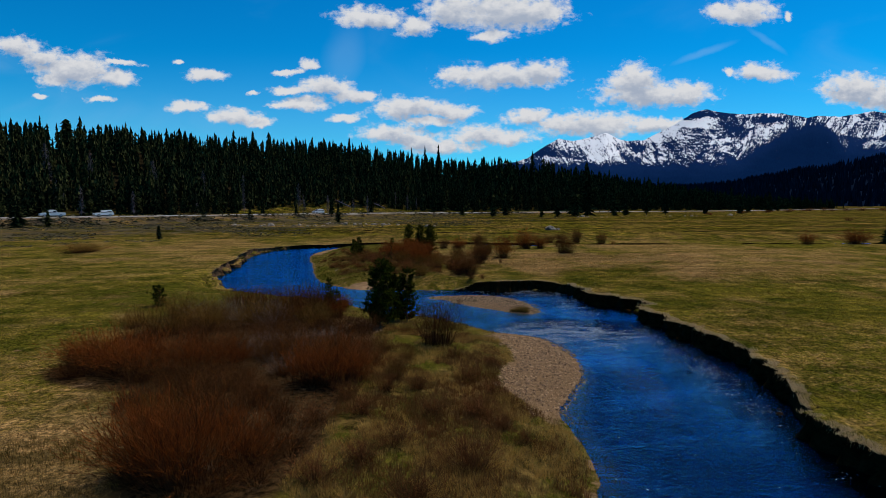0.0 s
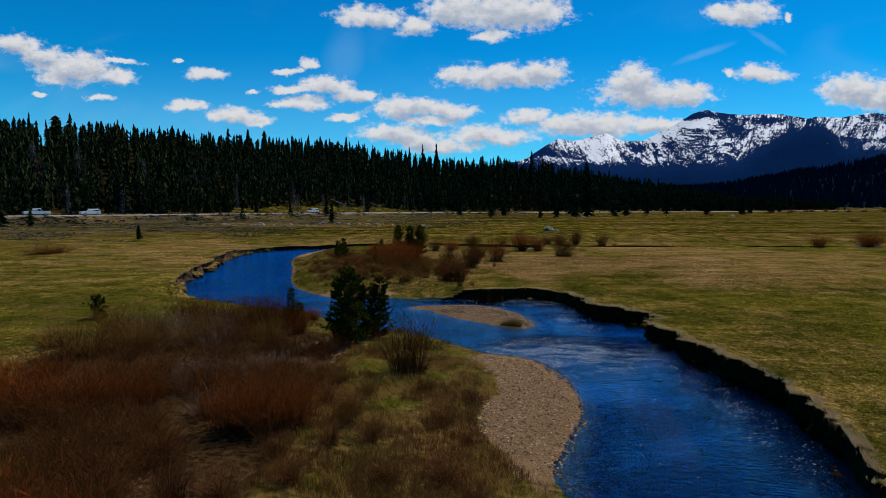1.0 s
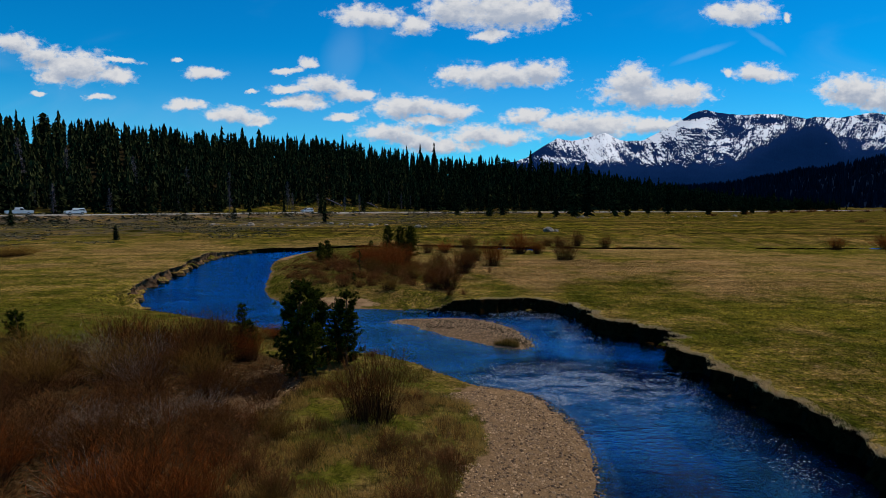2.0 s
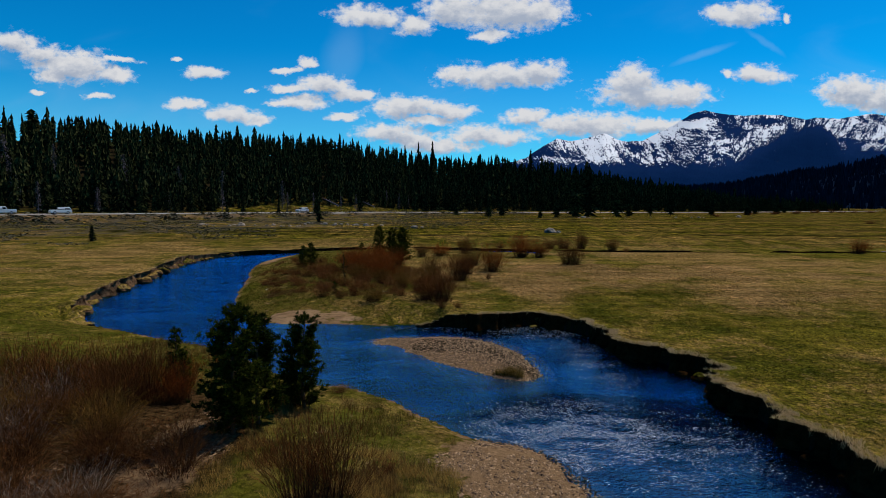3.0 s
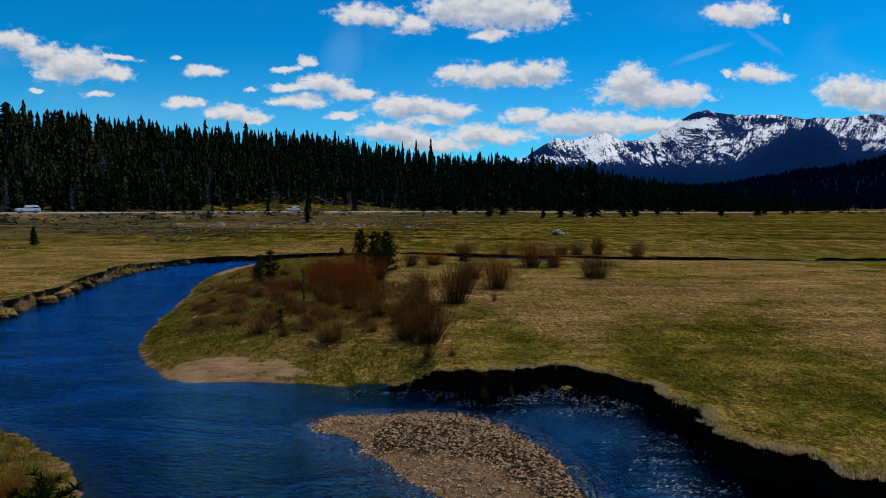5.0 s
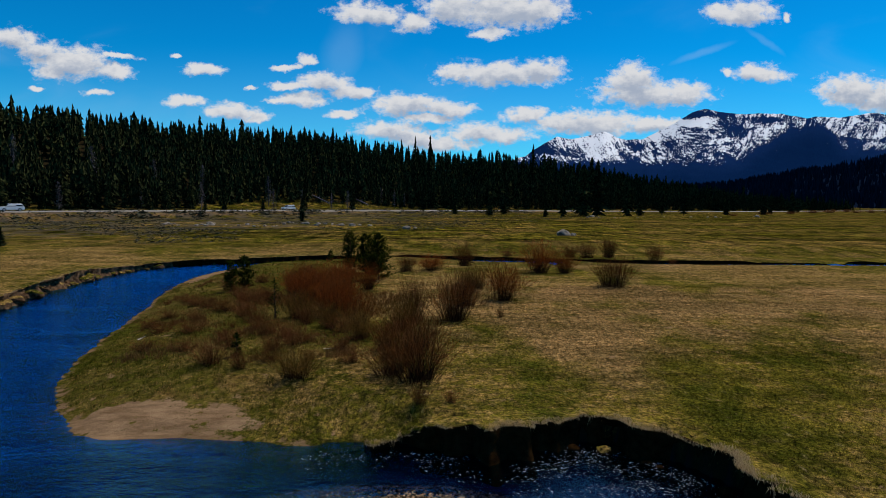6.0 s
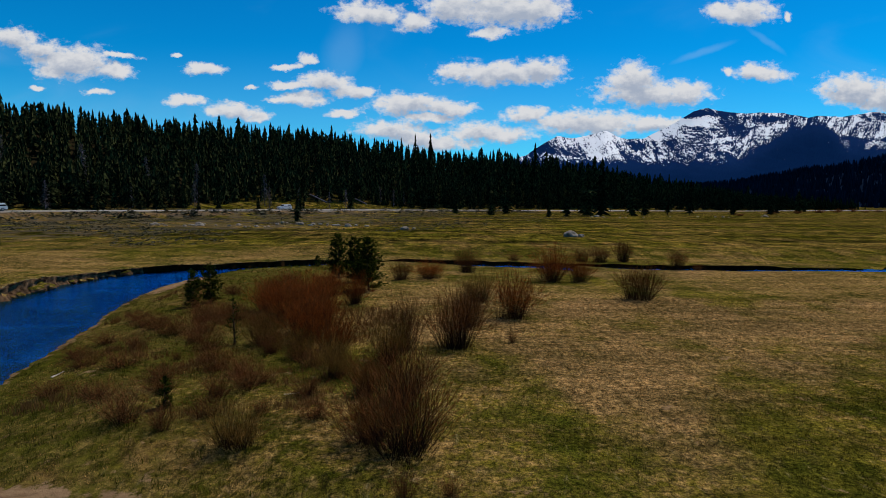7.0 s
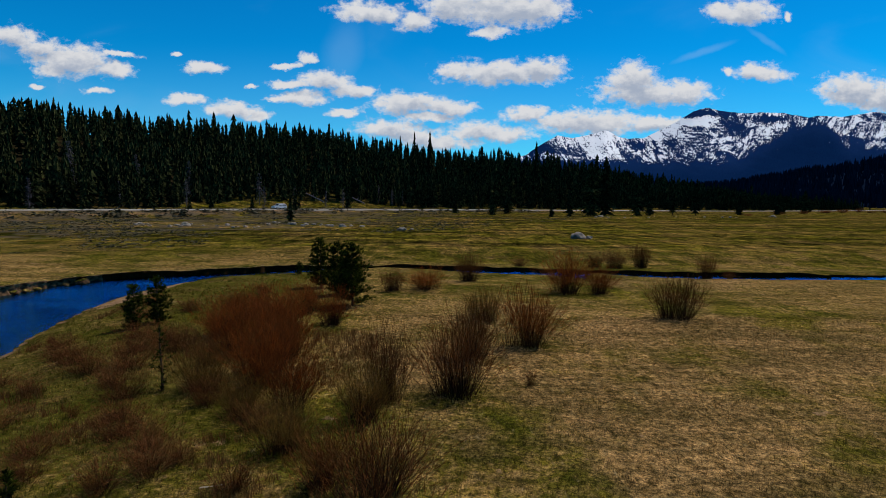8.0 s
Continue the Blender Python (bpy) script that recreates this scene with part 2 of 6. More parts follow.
def ground_build(n, place):
    p = world_place(n)
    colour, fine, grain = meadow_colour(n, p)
    pebble = n.add("ShaderNodeTexVoronoi", None, Vector=p, Scale=13.0)
    stone = n.mix(pebble.outputs["Color"], (0.100, 0.057, 0.028), (0.28, 0.172, 0.090))
    stone = n.mix(0.5, stone, n.mix(grain, (0.105, 0.062, 0.030), (0.24, 0.152, 0.082)))
    shore = n.add("ShaderNodeAttribute", {"attribute_name": "shore"}).outputs["Fac"]
    litter = n.mix(n.ramp(n.noise(p, 2.6, 6.0, 0.8), 0.36, 0.66), (0.012, 0.008, 0.003), (0.200, 0.122, 0.036))
    litter = n.mix(n.ramp(n.math("ADD", n.noise(p, 0.5, 5.0, 0.7), n.ramp(n.add("ShaderNodeSeparateXYZ", None, Vector=p).outputs[1], 23.0, 31.0, 0.0, 0.13)), 0.46, 0.62), litter, n.mix(n.ramp(n.noise(p, 2.6, 6.0, 0.8), 0.36, 0.66), (0.018, 0.022, 0.002), (0.100, 0.094, 0.012)))
    colour = n.mix(n.math("MULTIPLY", shore, 0.9), colour, litter)
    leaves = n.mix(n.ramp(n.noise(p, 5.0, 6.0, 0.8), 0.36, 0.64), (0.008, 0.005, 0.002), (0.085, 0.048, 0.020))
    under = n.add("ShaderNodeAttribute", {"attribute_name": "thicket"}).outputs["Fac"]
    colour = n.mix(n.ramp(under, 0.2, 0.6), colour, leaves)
    gravel = n.add("ShaderNodeAttribute", {"attribute_name": "gravel"}).outputs["Fac"]
    edge = n.math("MULTIPLY_ADD", n.math("SUBTRACT", n.noise(p, 1.3, 6.0, 0.72), 0.5), 2.4, gravel)
    colour = n.mix(n.ramp(edge, 0.38, 0.62), colour, stone)
    sand = n.add("ShaderNodeAttribute", {"attribute_name": "sand"}).outputs["Fac"]
    colour = n.mix(n.ramp(n.math("MULTIPLY_ADD", n.math("SUBTRACT", n.noise(p, 0.9, 6.0, 0.75), 0.5), 3.6, sand), 0.40, 0.70), colour, n.mix(n.ramp(n.noise(n.vec("MULTIPLY", p, (0.5, 1.6, 0.0)), 1.6, 6.0, 0.75), 0.3, 0.7), n.mix(grain, (0.09, 0.050, 0.022), (0.20, 0.120, 0.060)), n.mix(grain, (0.22, 0.135, 0.070), (0.42, 0.27, 0.150))))
    sage = n.add("ShaderNodeAttribute", {"attribute_name": "sage"}).outputs["Fac"]
    colour = n.mix(n.ramp(n.math("MULTIPLY_ADD", n.math("SUBTRACT", n.noise(p, 0.25, 4.0, 0.6), 0.5), 1.6, sage), 0.35, 0.7, 0.0, 0.8), colour, n.mix(fine, (0.042, 0.034, 0.022), (0.125, 0.098, 0.070)))
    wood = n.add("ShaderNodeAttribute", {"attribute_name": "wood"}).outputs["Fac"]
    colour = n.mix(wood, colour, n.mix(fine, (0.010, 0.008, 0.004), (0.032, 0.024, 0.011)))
    bed = n.add("ShaderNodeAttribute", {"attribute_name": "bed"}).outputs["Fac"]
    colour = n.mix(bed, colour, n.mix(n.ramp(n.noise(p, 0.5, 5.0, 0.65), 0.35, 0.7), (0.009, 0.008, 0.045), (0.016, 0.015, 0.075)))
    height = n.math("MULTIPLY_ADD", grain, 0.5, fine)
    return colour, height, 0.9


GROUND = material("meadow_ground", ground_build, 0.95, 0.0)


def turf_build(n, place):
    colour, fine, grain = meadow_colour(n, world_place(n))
    return colour, fine, 0.8


TURF = material("turf", turf_build, 0.95, 0.0)


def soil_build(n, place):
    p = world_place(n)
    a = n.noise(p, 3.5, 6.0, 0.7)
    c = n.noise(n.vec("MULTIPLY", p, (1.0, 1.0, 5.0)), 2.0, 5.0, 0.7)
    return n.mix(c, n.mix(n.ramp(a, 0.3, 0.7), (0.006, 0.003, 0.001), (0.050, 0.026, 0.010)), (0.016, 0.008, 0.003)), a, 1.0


# near-black: the shade on the bank faces is put into this soil's colour
SHADE_SOIL = material("shade_dark_bank_soil", soil_build, 0.95, 0.0)


def pale_soil_build(n, place):
    p = world_place(n)
    a = n.noise(p, 2.5, 6.0, 0.7)
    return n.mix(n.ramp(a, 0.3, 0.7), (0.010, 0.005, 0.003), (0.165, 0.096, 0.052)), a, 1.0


PALE_SOIL = material("pale_bank_soil", pale_soil_build, 0.95, 0.0)


def blade_build(lo, hi, dry, share):
    def build(n, place):
        p = world_place(n)
        r = island_random(n)
        patch = n.noise(n.vec("MULTIPLY", p, (1.0, 0.7, 0.0)), 0.35, 4.0, 0.6)
        c = n.mix(r, lo, hi)
        return n.mix(n.ramp(n.math("MULTIPLY_ADD", r, 0.35, patch), share - 0.12, share + 0.12), c, dry)
    return build


def grass_build(n, place):
    colour, fine, grain = meadow_colour(n, world_place(n))
    return n.mix(1.0, colour, n.mix(island_random(n), (0.5, 0.5, 0.52), (2.3, 2.15, 2.0)), "MULTIPLY")


GRASS = material("meadow_grass", grass_build, 0.85, 0.0, 0.45)
SEDGE = material("dry_sedge", blade_build((0.036, 0.030, 0.004), (0.165, 0.112, 0.020), (0.270, 0.165, 0.050), 0.66), 0.8, 0.0, 0.4)
SHORE_GREEN = material("green_shore_grass", blade_build((0.026, 0.034, 0.003), (0.110, 0.108, 0.012), (0.120, 0.080, 0.018), 0.80), 0.8, 0.0, 0.4)
STRAW = material("pale_straw", blade_build((0.30, 0.175, 0.040), (0.62, 0.40, 0.120), (0.46, 0.28, 0.075), 0.6), 0.8, 0.0, 0.4)
RED_GRASS = material("red_dry_grass", blade_build((0.085, 0.028, 0.008), (0.20, 0.080, 0.024), (0.16, 0.085, 0.03), 0.66), 0.8, 0.0, 0.4)
FRINGE = material("straw_fringe", blade_build((0.26, 0.175, 0.085), (0.70, 0.54, 0.310), (0.50, 0.36, 0.190), 0.7), 0.8, 0.0, 0.5)


def twig_build(lo, hi, tip):
    def build(n, place):
        r, o = island_random(n), object_random(n)
        c = n.mix(r, lo, hi)
        c = n.mix(n.ramp(n.noise(place, 3.0, 3.0, 0.6), 0.42, 0.7), c, tip)
        return n.mix(1.0, c, n.mix(o, (0.72, 0.72, 0.72), (1.25, 1.25, 1.25)), "MULTIPLY")
    return build


STEM = material("willow_stem", twig_build((0.010, 0.005, 0.003), (0.105, 0.044, 0.020), (0.045, 0.023, 0.012)), 0.7, 0.0)
TWIG_RED = material("red_willow_twigs", twig_build((0.080, 0.018, 0.005), (0.340, 0.085, 0.017), (0.190, 0.066, 0.018)), 0.7, 0.0, 0.3)
TWIG_BROWN = material("brown_willow_twigs", twig_build((0.070, 0.023, 0.007), (0.225, 0.074, 0.021), (0.130, 0.054, 0.018)), 0.7, 0.0, 0.15)
TWIG_RUST = material("rusty_shrub_twigs", twig_build((0.080, 0.026, 0.010), (0.240, 0.086, 0.028), (0.150, 0.076, 0.026)), 0.7, 0.0, 0.3)
DEAD_STEM = material("bleached_dead_stems", twig_build((0.10, 0.070, 0.050), (0.46, 0.37, 0.28), (0.26, 0.19, 0.13)), 0.8, 0.0)
TWIG_DULL = material("dull_brown_twigs", twig_build((0.044, 0.016, 0.006), (0.185, 0.072, 0.022), (0.110, 0.052, 0.018)), 0.7, 0.0, 0.3)
TWIG_OLIVE = material("olive_willow_twigs", twig_build((0.085, 0.044, 0.010), (0.270, 0.135, 0.030), (0.190, 0.112, 0.026)), 0.7, 0.0, 0.3)
TWIG_GREY = material("grey_willow_twigs", twig_build((0.070, 0.050, 0.036), (0.290, 0.215, 0.150), (0.150, 0.100, 0.064)), 0.7, 0.0, 0.3)


def needle_build(lo, hi, clump):
    def build(n, place):
        c = n.mix(island_random(n), lo, hi)
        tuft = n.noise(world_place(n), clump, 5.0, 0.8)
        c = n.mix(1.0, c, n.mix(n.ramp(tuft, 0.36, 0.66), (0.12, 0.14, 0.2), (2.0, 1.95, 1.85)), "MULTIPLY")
        return n.mix(1.0, c, n.mix(object_random(n), (0.65, 0.70, 0.75), (1.3, 1.25, 1.1)), "MULTIPLY")
    return build


NEEDLE = material("pine_needles", needle_build((0.013, 0.021, 0.003), (0.058, 0.068, 0.010), 9.0), 0.65, 0.0, 0.25)
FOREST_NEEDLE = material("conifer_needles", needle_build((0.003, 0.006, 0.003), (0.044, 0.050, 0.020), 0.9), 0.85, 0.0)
BARK = material("conifer_bark", lambda n, p: n.mix(n.noise(p, 8.0, 4.0, 0.6), (0.035, 0.025, 0.018), (0.11, 0.075, 0.05)), 0.9, 0.0)
SNAG = material("dead_grey_wood", lambda n, p: n.mix(island_random(n), (0.060, 0.052, 0.066), (0.190, 0.168, 0.200)), 0.9, 0.0)
SAGE = material("sagebrush_leaves", lambda n, p: n.mix(island_random(n), (0.032, 0.032, 0.016), (0.120, 0.108, 0.072)), 0.9, 0.0)


def rock_build(n, place):
    a = n.noise(place, 3.0, 6.0, 0.7)
    lichen = n.noise(place, 9.0, 4.0, 0.6)
    c = n.mix(a, (0.080, 0.066, 0.052), (0.42, 0.35, 0.28))
    return n.mix(n.ramp(lichen, 0.55, 0.7, 0.0, 0.7), c, (0.09, 0.075, 0.05)), a, 0.8


ROCK = material("granite", rock_build, 0.9, 0.0)
PEBBLE = material("river_pebbles", lambda n, p: n.mix(island_random(n), (0.055, 0.030, 0.015), (0.46, 0.29, 0.155)), 0.85, 0.2)
PLAIN_WOOD = material("bleached_driftwood", lambda n, p: n.mix(n.noise(p, 14.0, 4.0, 0.6), (0.28, 0.23, 0.18), (0.5, 0.44, 0.36)), 0.9, 0.1)


def road_build(n, place):
    p = world_place(n)
    a = n.noise(p, 0.8, 5.0, 0.6)
    return n.mix(a, (0.20, 0.185, 0.18), (0.32, 0.30, 0.29)), n.noise(p, 12.0, 3.0, 0.6), 0.3


ASPHALT = material("worn_asphalt", road_build, 0.75, 0.3)
SHOULDER = material("road_gravel", lambda n, p: n.mix(n.noise(world_place(n), 2.0, 6.0, 0.75), (0.10, 0.085, 0.07), (0.27, 0.24, 0.20)), 0.95, 0.0)
LINE_PAINT = material("road_paint", lambda n, p: n.mix(n.noise(world_place(n), 3.0, 4.0, 0.6), (0.5, 0.42, 0.2), (0.7, 0.62, 0.4)), 0.8, 0.2)


def water_material():
    m = bpy.data.materials.new("river_water")
    m.use_nodes = True
    n = Nodes(m.node_tree)
    p = world_place(n)
    riffle = n.add("ShaderNodeAttribute", {"attribute_name": "riffle"}).outputs["Fac"]
    broad = n.noise(n.vec("MULTIPLY", p, (0.7, 1.4, 1.0)), 0.9, 3.0, 0.5, 0.4)
    small = n.noise(n.vec("MULTIPLY", p, (0.8, 2.0, 1.0)), 3.6, 4.0, 0.6, 0.5)
    chop = n.noise(n.vec("MULTIPLY", p, (1.0, 1.4, 1.0)), 6.5, 5.0, 0.7)
    h = n.math("MULTIPLY_ADD", small, 0.42, n.math("MULTIPLY", broad, 0.4))
    h = n.math("ADD", h, n.math("MULTIPLY", chop, n.math("MULTIPLY_ADD", riffle, 0.6, 0.10)))
    h = n.math("MULTIPLY", h, n.ramp(n.noise(n.vec("MULTIPLY", p, (0.6, 1.5, 0.0)), 0.22, 4.0, 0.6, 0.8), 0.36, 0.64, 0.65, 1.35))
    bump = n.add("ShaderNodeBump", None, Height=h, Strength=1.0, Distance=0.24)
    gloss = n.add("ShaderNodeBsdfGlossy", None, Color=(0.12, 0.56, 1.0, 1), Roughness=0.05, Normal=bump.outputs[0])
    body = n.add("ShaderNodeBsdfTransparent", None, Color=(0.42, 0.46, 0.72, 1))
    fres = n.add("ShaderNodeFresnel", None, IOR=1.46, Normal=bump.outputs[0])
    both = n.add("ShaderNodeMixShader", None, i0=n.math("MULTIPLY_ADD", fres.outputs[0], 6.0, -0.43, True), i1=body.outputs[0], i2=gloss.outputs[0])
    n.add("ShaderNodeOutputMaterial", None, Surface=both.outputs[0])
    return m


WATER = water_material()
# white paint for the flecks: sun glints and broken water alike
GLINT_FOAM = material("white_water_glints", lambda n, p: n.mix(island_random(n), (0.22, 0.30, 0.42), (0.90, 0.92, 0.95)), 0.4, 0.3)


def mountain_build(n, place):
    """Snow in bowls and gullies above an uneven line, broken by rock bands and trees."""
    p = world_place(n)
    s = n.add("ShaderNodeSeparateXYZ", None, Vector=p)
    u = n.math("DIVIDE", s.outputs[0], s.outputs[1])
    v = n.math("DIVIDE", s.outputs[2], s.outputs[1])
    face = n.add("ShaderNodeCombineXYZ", None, X=u, Y=v, Z=0.0).outputs[0]
    lean = n.add("ShaderNodeCombineXYZ", None, X=n.math("MULTIPLY_ADD", v, 0.25, u), Y=v, Z=0.0).outputs[0]
    patch = n.noise(n.vec("MULTIPLY", lean, (30.0, 42.0, 0.0)), 1.0, 6.0, 0.62, 0.9)
    slant = n.add("ShaderNodeCombineXYZ", None, X=n.math("MULTIPLY_ADD", v, n.ramp(u, 0.36, 0.52, 0.6, -0.35), u), Y=v, Z=0.0).outputs[0]
    gully = n.noise(n.vec("MULTIPLY", slant, (120.0, 46.0, 0.0)), 1.0, 6.0, 0.72, 1.0)
    speck = n.noise(n.vec("MULTIPLY", face, (380.0, 330.0, 0.0)), 1.0, 4.0, 0.75)
    line = n.math("ADD", n.ramp(u, 0.47, 0.62, 0.060, 0.122), n.ramp(u, 0.645, 0.69, 0.0, -0.034))
    line = n.math("MULTIPLY_ADD", n.math("SUBTRACT", patch, 0.5), 0.035, line)
    over = n.math("SUBTRACT", v, line)
    amount = n.math("ADD", n.ramp(over, -0.010, 0.012, -1.1, 0.0), n.ramp(over, 0.0, 0.075, -0.02, 0.06))
    amount = n.math("ADD", amount, n.ramp(u, 0.36, 0.28, 0.0, 0.10))
    # the main flank is broken by ribs of rock and stands of trees
    rib = n.noise(n.vec("MULTIPLY", slant, (70.0, 55.0, 0.0)), 1.0, 5.0, 0.7, 0.8)
    flank = n.math("MULTIPLY", n.math("MULTIPLY", n.ramp(u, 0.31, 0.35), n.ramp(u, 0.54, 0.49)), n.ramp(v, 0.136, 0.118))
    amount = n.math("SUBTRACT", amount, n.math("MULTIPLY", flank, n.ramp(rib, 0.40, 0.58, 0.26, -0.12)))
    amount = n.math("MULTIPLY_ADD", n.math("SUBTRACT", patch, 0.5), 3.2, amount)
    amount = n.math("MULTIPLY_ADD", n.math("SUBTRACT", gully, 0.5), 3.0, amount)
    amount = n.math("MULTIPLY_ADD", n.math("SUBTRACT", speck, 0.5), 3.2, amount)
    # bowls of snow and bare cliffs, colour patches placed to fit the camera's view
    for cu, cv, ru, rv, k in ((0.442, 0.132, 0.028, 0.010, 0.38), (0.545, 0.128, 0.045, 0.006, 0.36), (0.265, 0.102, 0.050, 0.014, 0.45), (0.72, 0.116, 0.05, 0.007, 0.22), (0.38, 0.108, 0.045, 0.008, 0.22), (0.372, 0.112, 0.034, 0.011, 0.4), (0.405, 0.128, 0.026, 0.012, 0.4), (0.44, 0.1, 0.05, 0.02, 0.12),
                              (0.545, 0.1395, 0.034, 0.005, -0.5), (0.428, 0.146, 0.016, 0.006, -0.7), (0.495, 0.118, 0.020, 0.022, -0.30), (0.165, 0.085, 0.030, 0.009, -0.5)):
        r = n.vec("LENGTH", n.vec("MULTIPLY", n.vec("SUBTRACT", face, (cu, cv, 0.0)), (1 / ru, 1 / rv, 0.0)))
        amount = n.math("ADD", amount, n.ramp(r, 1.3, 0.5, 0.0, k))
    snow = n.ramp(amount, 0.12, 0.26)
    # distant haze and shade are painted into rock and woods as blue-black
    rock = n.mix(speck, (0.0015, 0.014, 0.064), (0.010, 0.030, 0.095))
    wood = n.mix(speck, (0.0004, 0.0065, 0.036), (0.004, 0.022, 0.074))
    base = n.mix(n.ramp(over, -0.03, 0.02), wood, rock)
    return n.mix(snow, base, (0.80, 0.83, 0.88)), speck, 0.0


MOUNTAIN = material("snowy_mountain", mountain_build, 0.9, 0.0)
# foothill floor and trees, with the haze of distance put into their blue
HAZE_WOOD = material("haze_blue_floor", lambda n, p: n.mix(n.noise(world_place(n), 0.02, 5.0, 0.7), (0.0018, 0.005, 0.016), (0.007, 0.014, 0.030)), 0.95, 0.0)
HAZE_TREES = material("haze_blue_conifers", lambda n, p: n.mix(island_random(n), (0.0025, 0.008, 0.020), (0.012, 0.025, 0.046)), 0.95, 0.0)
PAINT_SILVER = material("silver_car_paint", lambda n, p: n.mix(n.noise(p, 2.0, 2.0), (0.50, 0.52, 0.55), (0.60, 0.62, 0.65)), 0.3, 0.5)
PAINT_WHITE = material("white_car_paint", lambda n, p: n.mix(n.noise(p, 2.0, 2.0), (0.66, 0.67, 0.68), (0.78, 0.78, 0.78)), 0.3, 0.5)
CAR_GLASS = material("dark_car_glass", lambda n, p: (0.015, 0.018, 0.022), 0.06, 0.6)
TYRE = material("black_rubber", lambda n, p: n.mix(n.noise(p, 20.0), (0.012, 0.012, 0.012), (0.03, 0.03, 0.03)), 0.9, 0.1)
RIM = material("alloy", lambda n, p: (0.45, 0.46, 0.48), 0.35, 0.6)
LAMP_GLASS = material("clear_lamp", lambda n, p: (0.75, 0.75, 0.72), 0.15, 0.6)
LAMP_RED = material("red_lamp", lambda n, p: (0.35, 0.02, 0.02), 0.2, 0.5)
POST = material("weathered_post", lambda n, p: n.mix(n.noise(p, 10.0), (0.03, 0.025, 0.02), (0.08, 0.065, 0.05)), 0.9, 0.1)


# ---- building helpers ----
WATER_Z = -0.75


def link(name, data, parent=None, label="", mat=None):
    ob = new(name, data)
    if mat is not None and not data.materials:
        for m in (mat if isinstance(mat, (list, tuple)) else [mat]):
            data.materials.append(m)
    if parent is not None:
        ob.parent = parent
    if label:
        tagged(ob, label)
    return ob


def part(name, bm, mat, parent=None, label=""):
    """Links a bmesh as one mesh object."""
    data = bpy.data.meshes.new(name)
    bm.to_mesh(data)
    bm.free()
    return link(name, data, parent, label, mat)


def mesh_of(name, verts, faces, smooth=False):
    """A mesh from numpy arrays of vertices and of triangles or quads."""
    data = bpy.data.meshes.new(name)
    verts, faces = np.asarray(verts, np.float32), np.asarray(faces, np.int32)
    k = faces.shape[1]
    data.vertices.add(len(verts))
    data.vertices.foreach_set("co", verts.ravel())
    data.loops.add(faces.size)
    data.loops.foreach_set("vertex_index", faces.ravel())
    data.polygons.add(len(faces))
    data.polygons.foreach_set("loop_start", np.arange(0, faces.size, k, dtype=np.int32))
    data.polygons.foreach_set("use_smooth", np.full(len(faces), smooth))
    data.update(calc_edges=True)
    return data


def weight(data, name, values):
    data.attributes.new(name, "FLOAT", "POINT").data.foreach_set("value", np.asarray(values, np.float32))


def lattice(ix, iy, seed):
    h = (ix.astype(np.int64) * 374761393 + iy.astype(np.int64) * 668265263 + seed * 974711) & 0x7FFFFFFF
    h = ((h ^ (h >> 13)) * 1274126177) & 0x7FFFFFFF
    return ((h ^ (h >> 16)) & 0xFFFF) / 65535.0


def lumps(x, y, size, seed=0, octaves=3):
    """Smooth noise from -1 to 1, with lumps of about that size in metres."""
    x, y = np.asarray(x, float), np.asarray(y, float)
    total, amp, norm = 0.0, 1.0, 0.0
    for o in range(octaves):
        u, v = x / size * 2 ** o, y / size * 2 ** o
        iu, iv = np.floor(u), np.floor(v)
        fu, fv = u - iu, v - iv
        fu, fv = fu * fu * (3 - 2 * fu), fv * fv * (3 - 2 * fv)
        a, b = lattice(iu, iv, seed + o), lattice(iu + 1, iv, seed + o)
        c, d = lattice(iu, iv + 1, seed + o), lattice(iu + 1, iv + 1, seed + o)
        total = total + amp * ((a + (b - a) * fu) * (1 - fv) + (c + (d - c) * fu) * fv)
        norm, amp = norm + amp, amp * 0.5
    return total / norm * 2 - 1


def step(a, b, x):
    t = np.clip((np.asarray(x, float) - a) / (b - a), 0, 1)
    return t * t * (3 - 2 * t)


# ---- the river's plan: its edges in order, land on the outside ----
NEAR_SHORE = [(-3, -30), (0.4, 0), (1.2, 10), (1.7, 15.9), (2.1, 18.1), (1.7, 21), (2.4, 23.1), (3.5, 25.2), (3.9, 28), (3.5, 30.9),
              (2.5, 32.2), (1.1, 32.7), (0.1, 34), (-0.8, 35.2), (-1.8, 36.4), (-2.7, 37.1), (-4.4, 37.6), (-5.7, 38.5), (-7.7, 40.8),
              (-8.9, 42.1), (-10.7, 43.4), (-12.7, 44.2), (-15, 45.7), (-17.8, 47.3)]
LEFT_BANK = [(-19.6, 48.6), (-21.2, 51.3), (-22.7, 56.7), (-23.4, 62), (-24.4, 67.5), (-25.4, 72), (-26, 77), (-26, 81), (-24.9, 85.5),
             (-22.6, 88.6), (-19, 90.6), (-15, 92.4), (-11, 95), (-7, 96.6), (-3, 97)]
FAR_BANK = [(2.6, 96.6), (7.6, 96), (16.5, 94.8), (25, 94.2), (31, 93.8), (41, 94.6), (54, 96.3), (70, 97.5), (95, 99), (130, 97), (230, 104)]
FAR_NEAR_BANK = [(230, 99), (130, 92.5), (95, 94), (70, 93), (54, 92), (41, 91.0), (33, 90.8), (24, 90.6), (17, 91.6)]
POINT_BACK = [(12, 92.7), (8, 93.3), (0, 94.3), (-5, 94.2)]
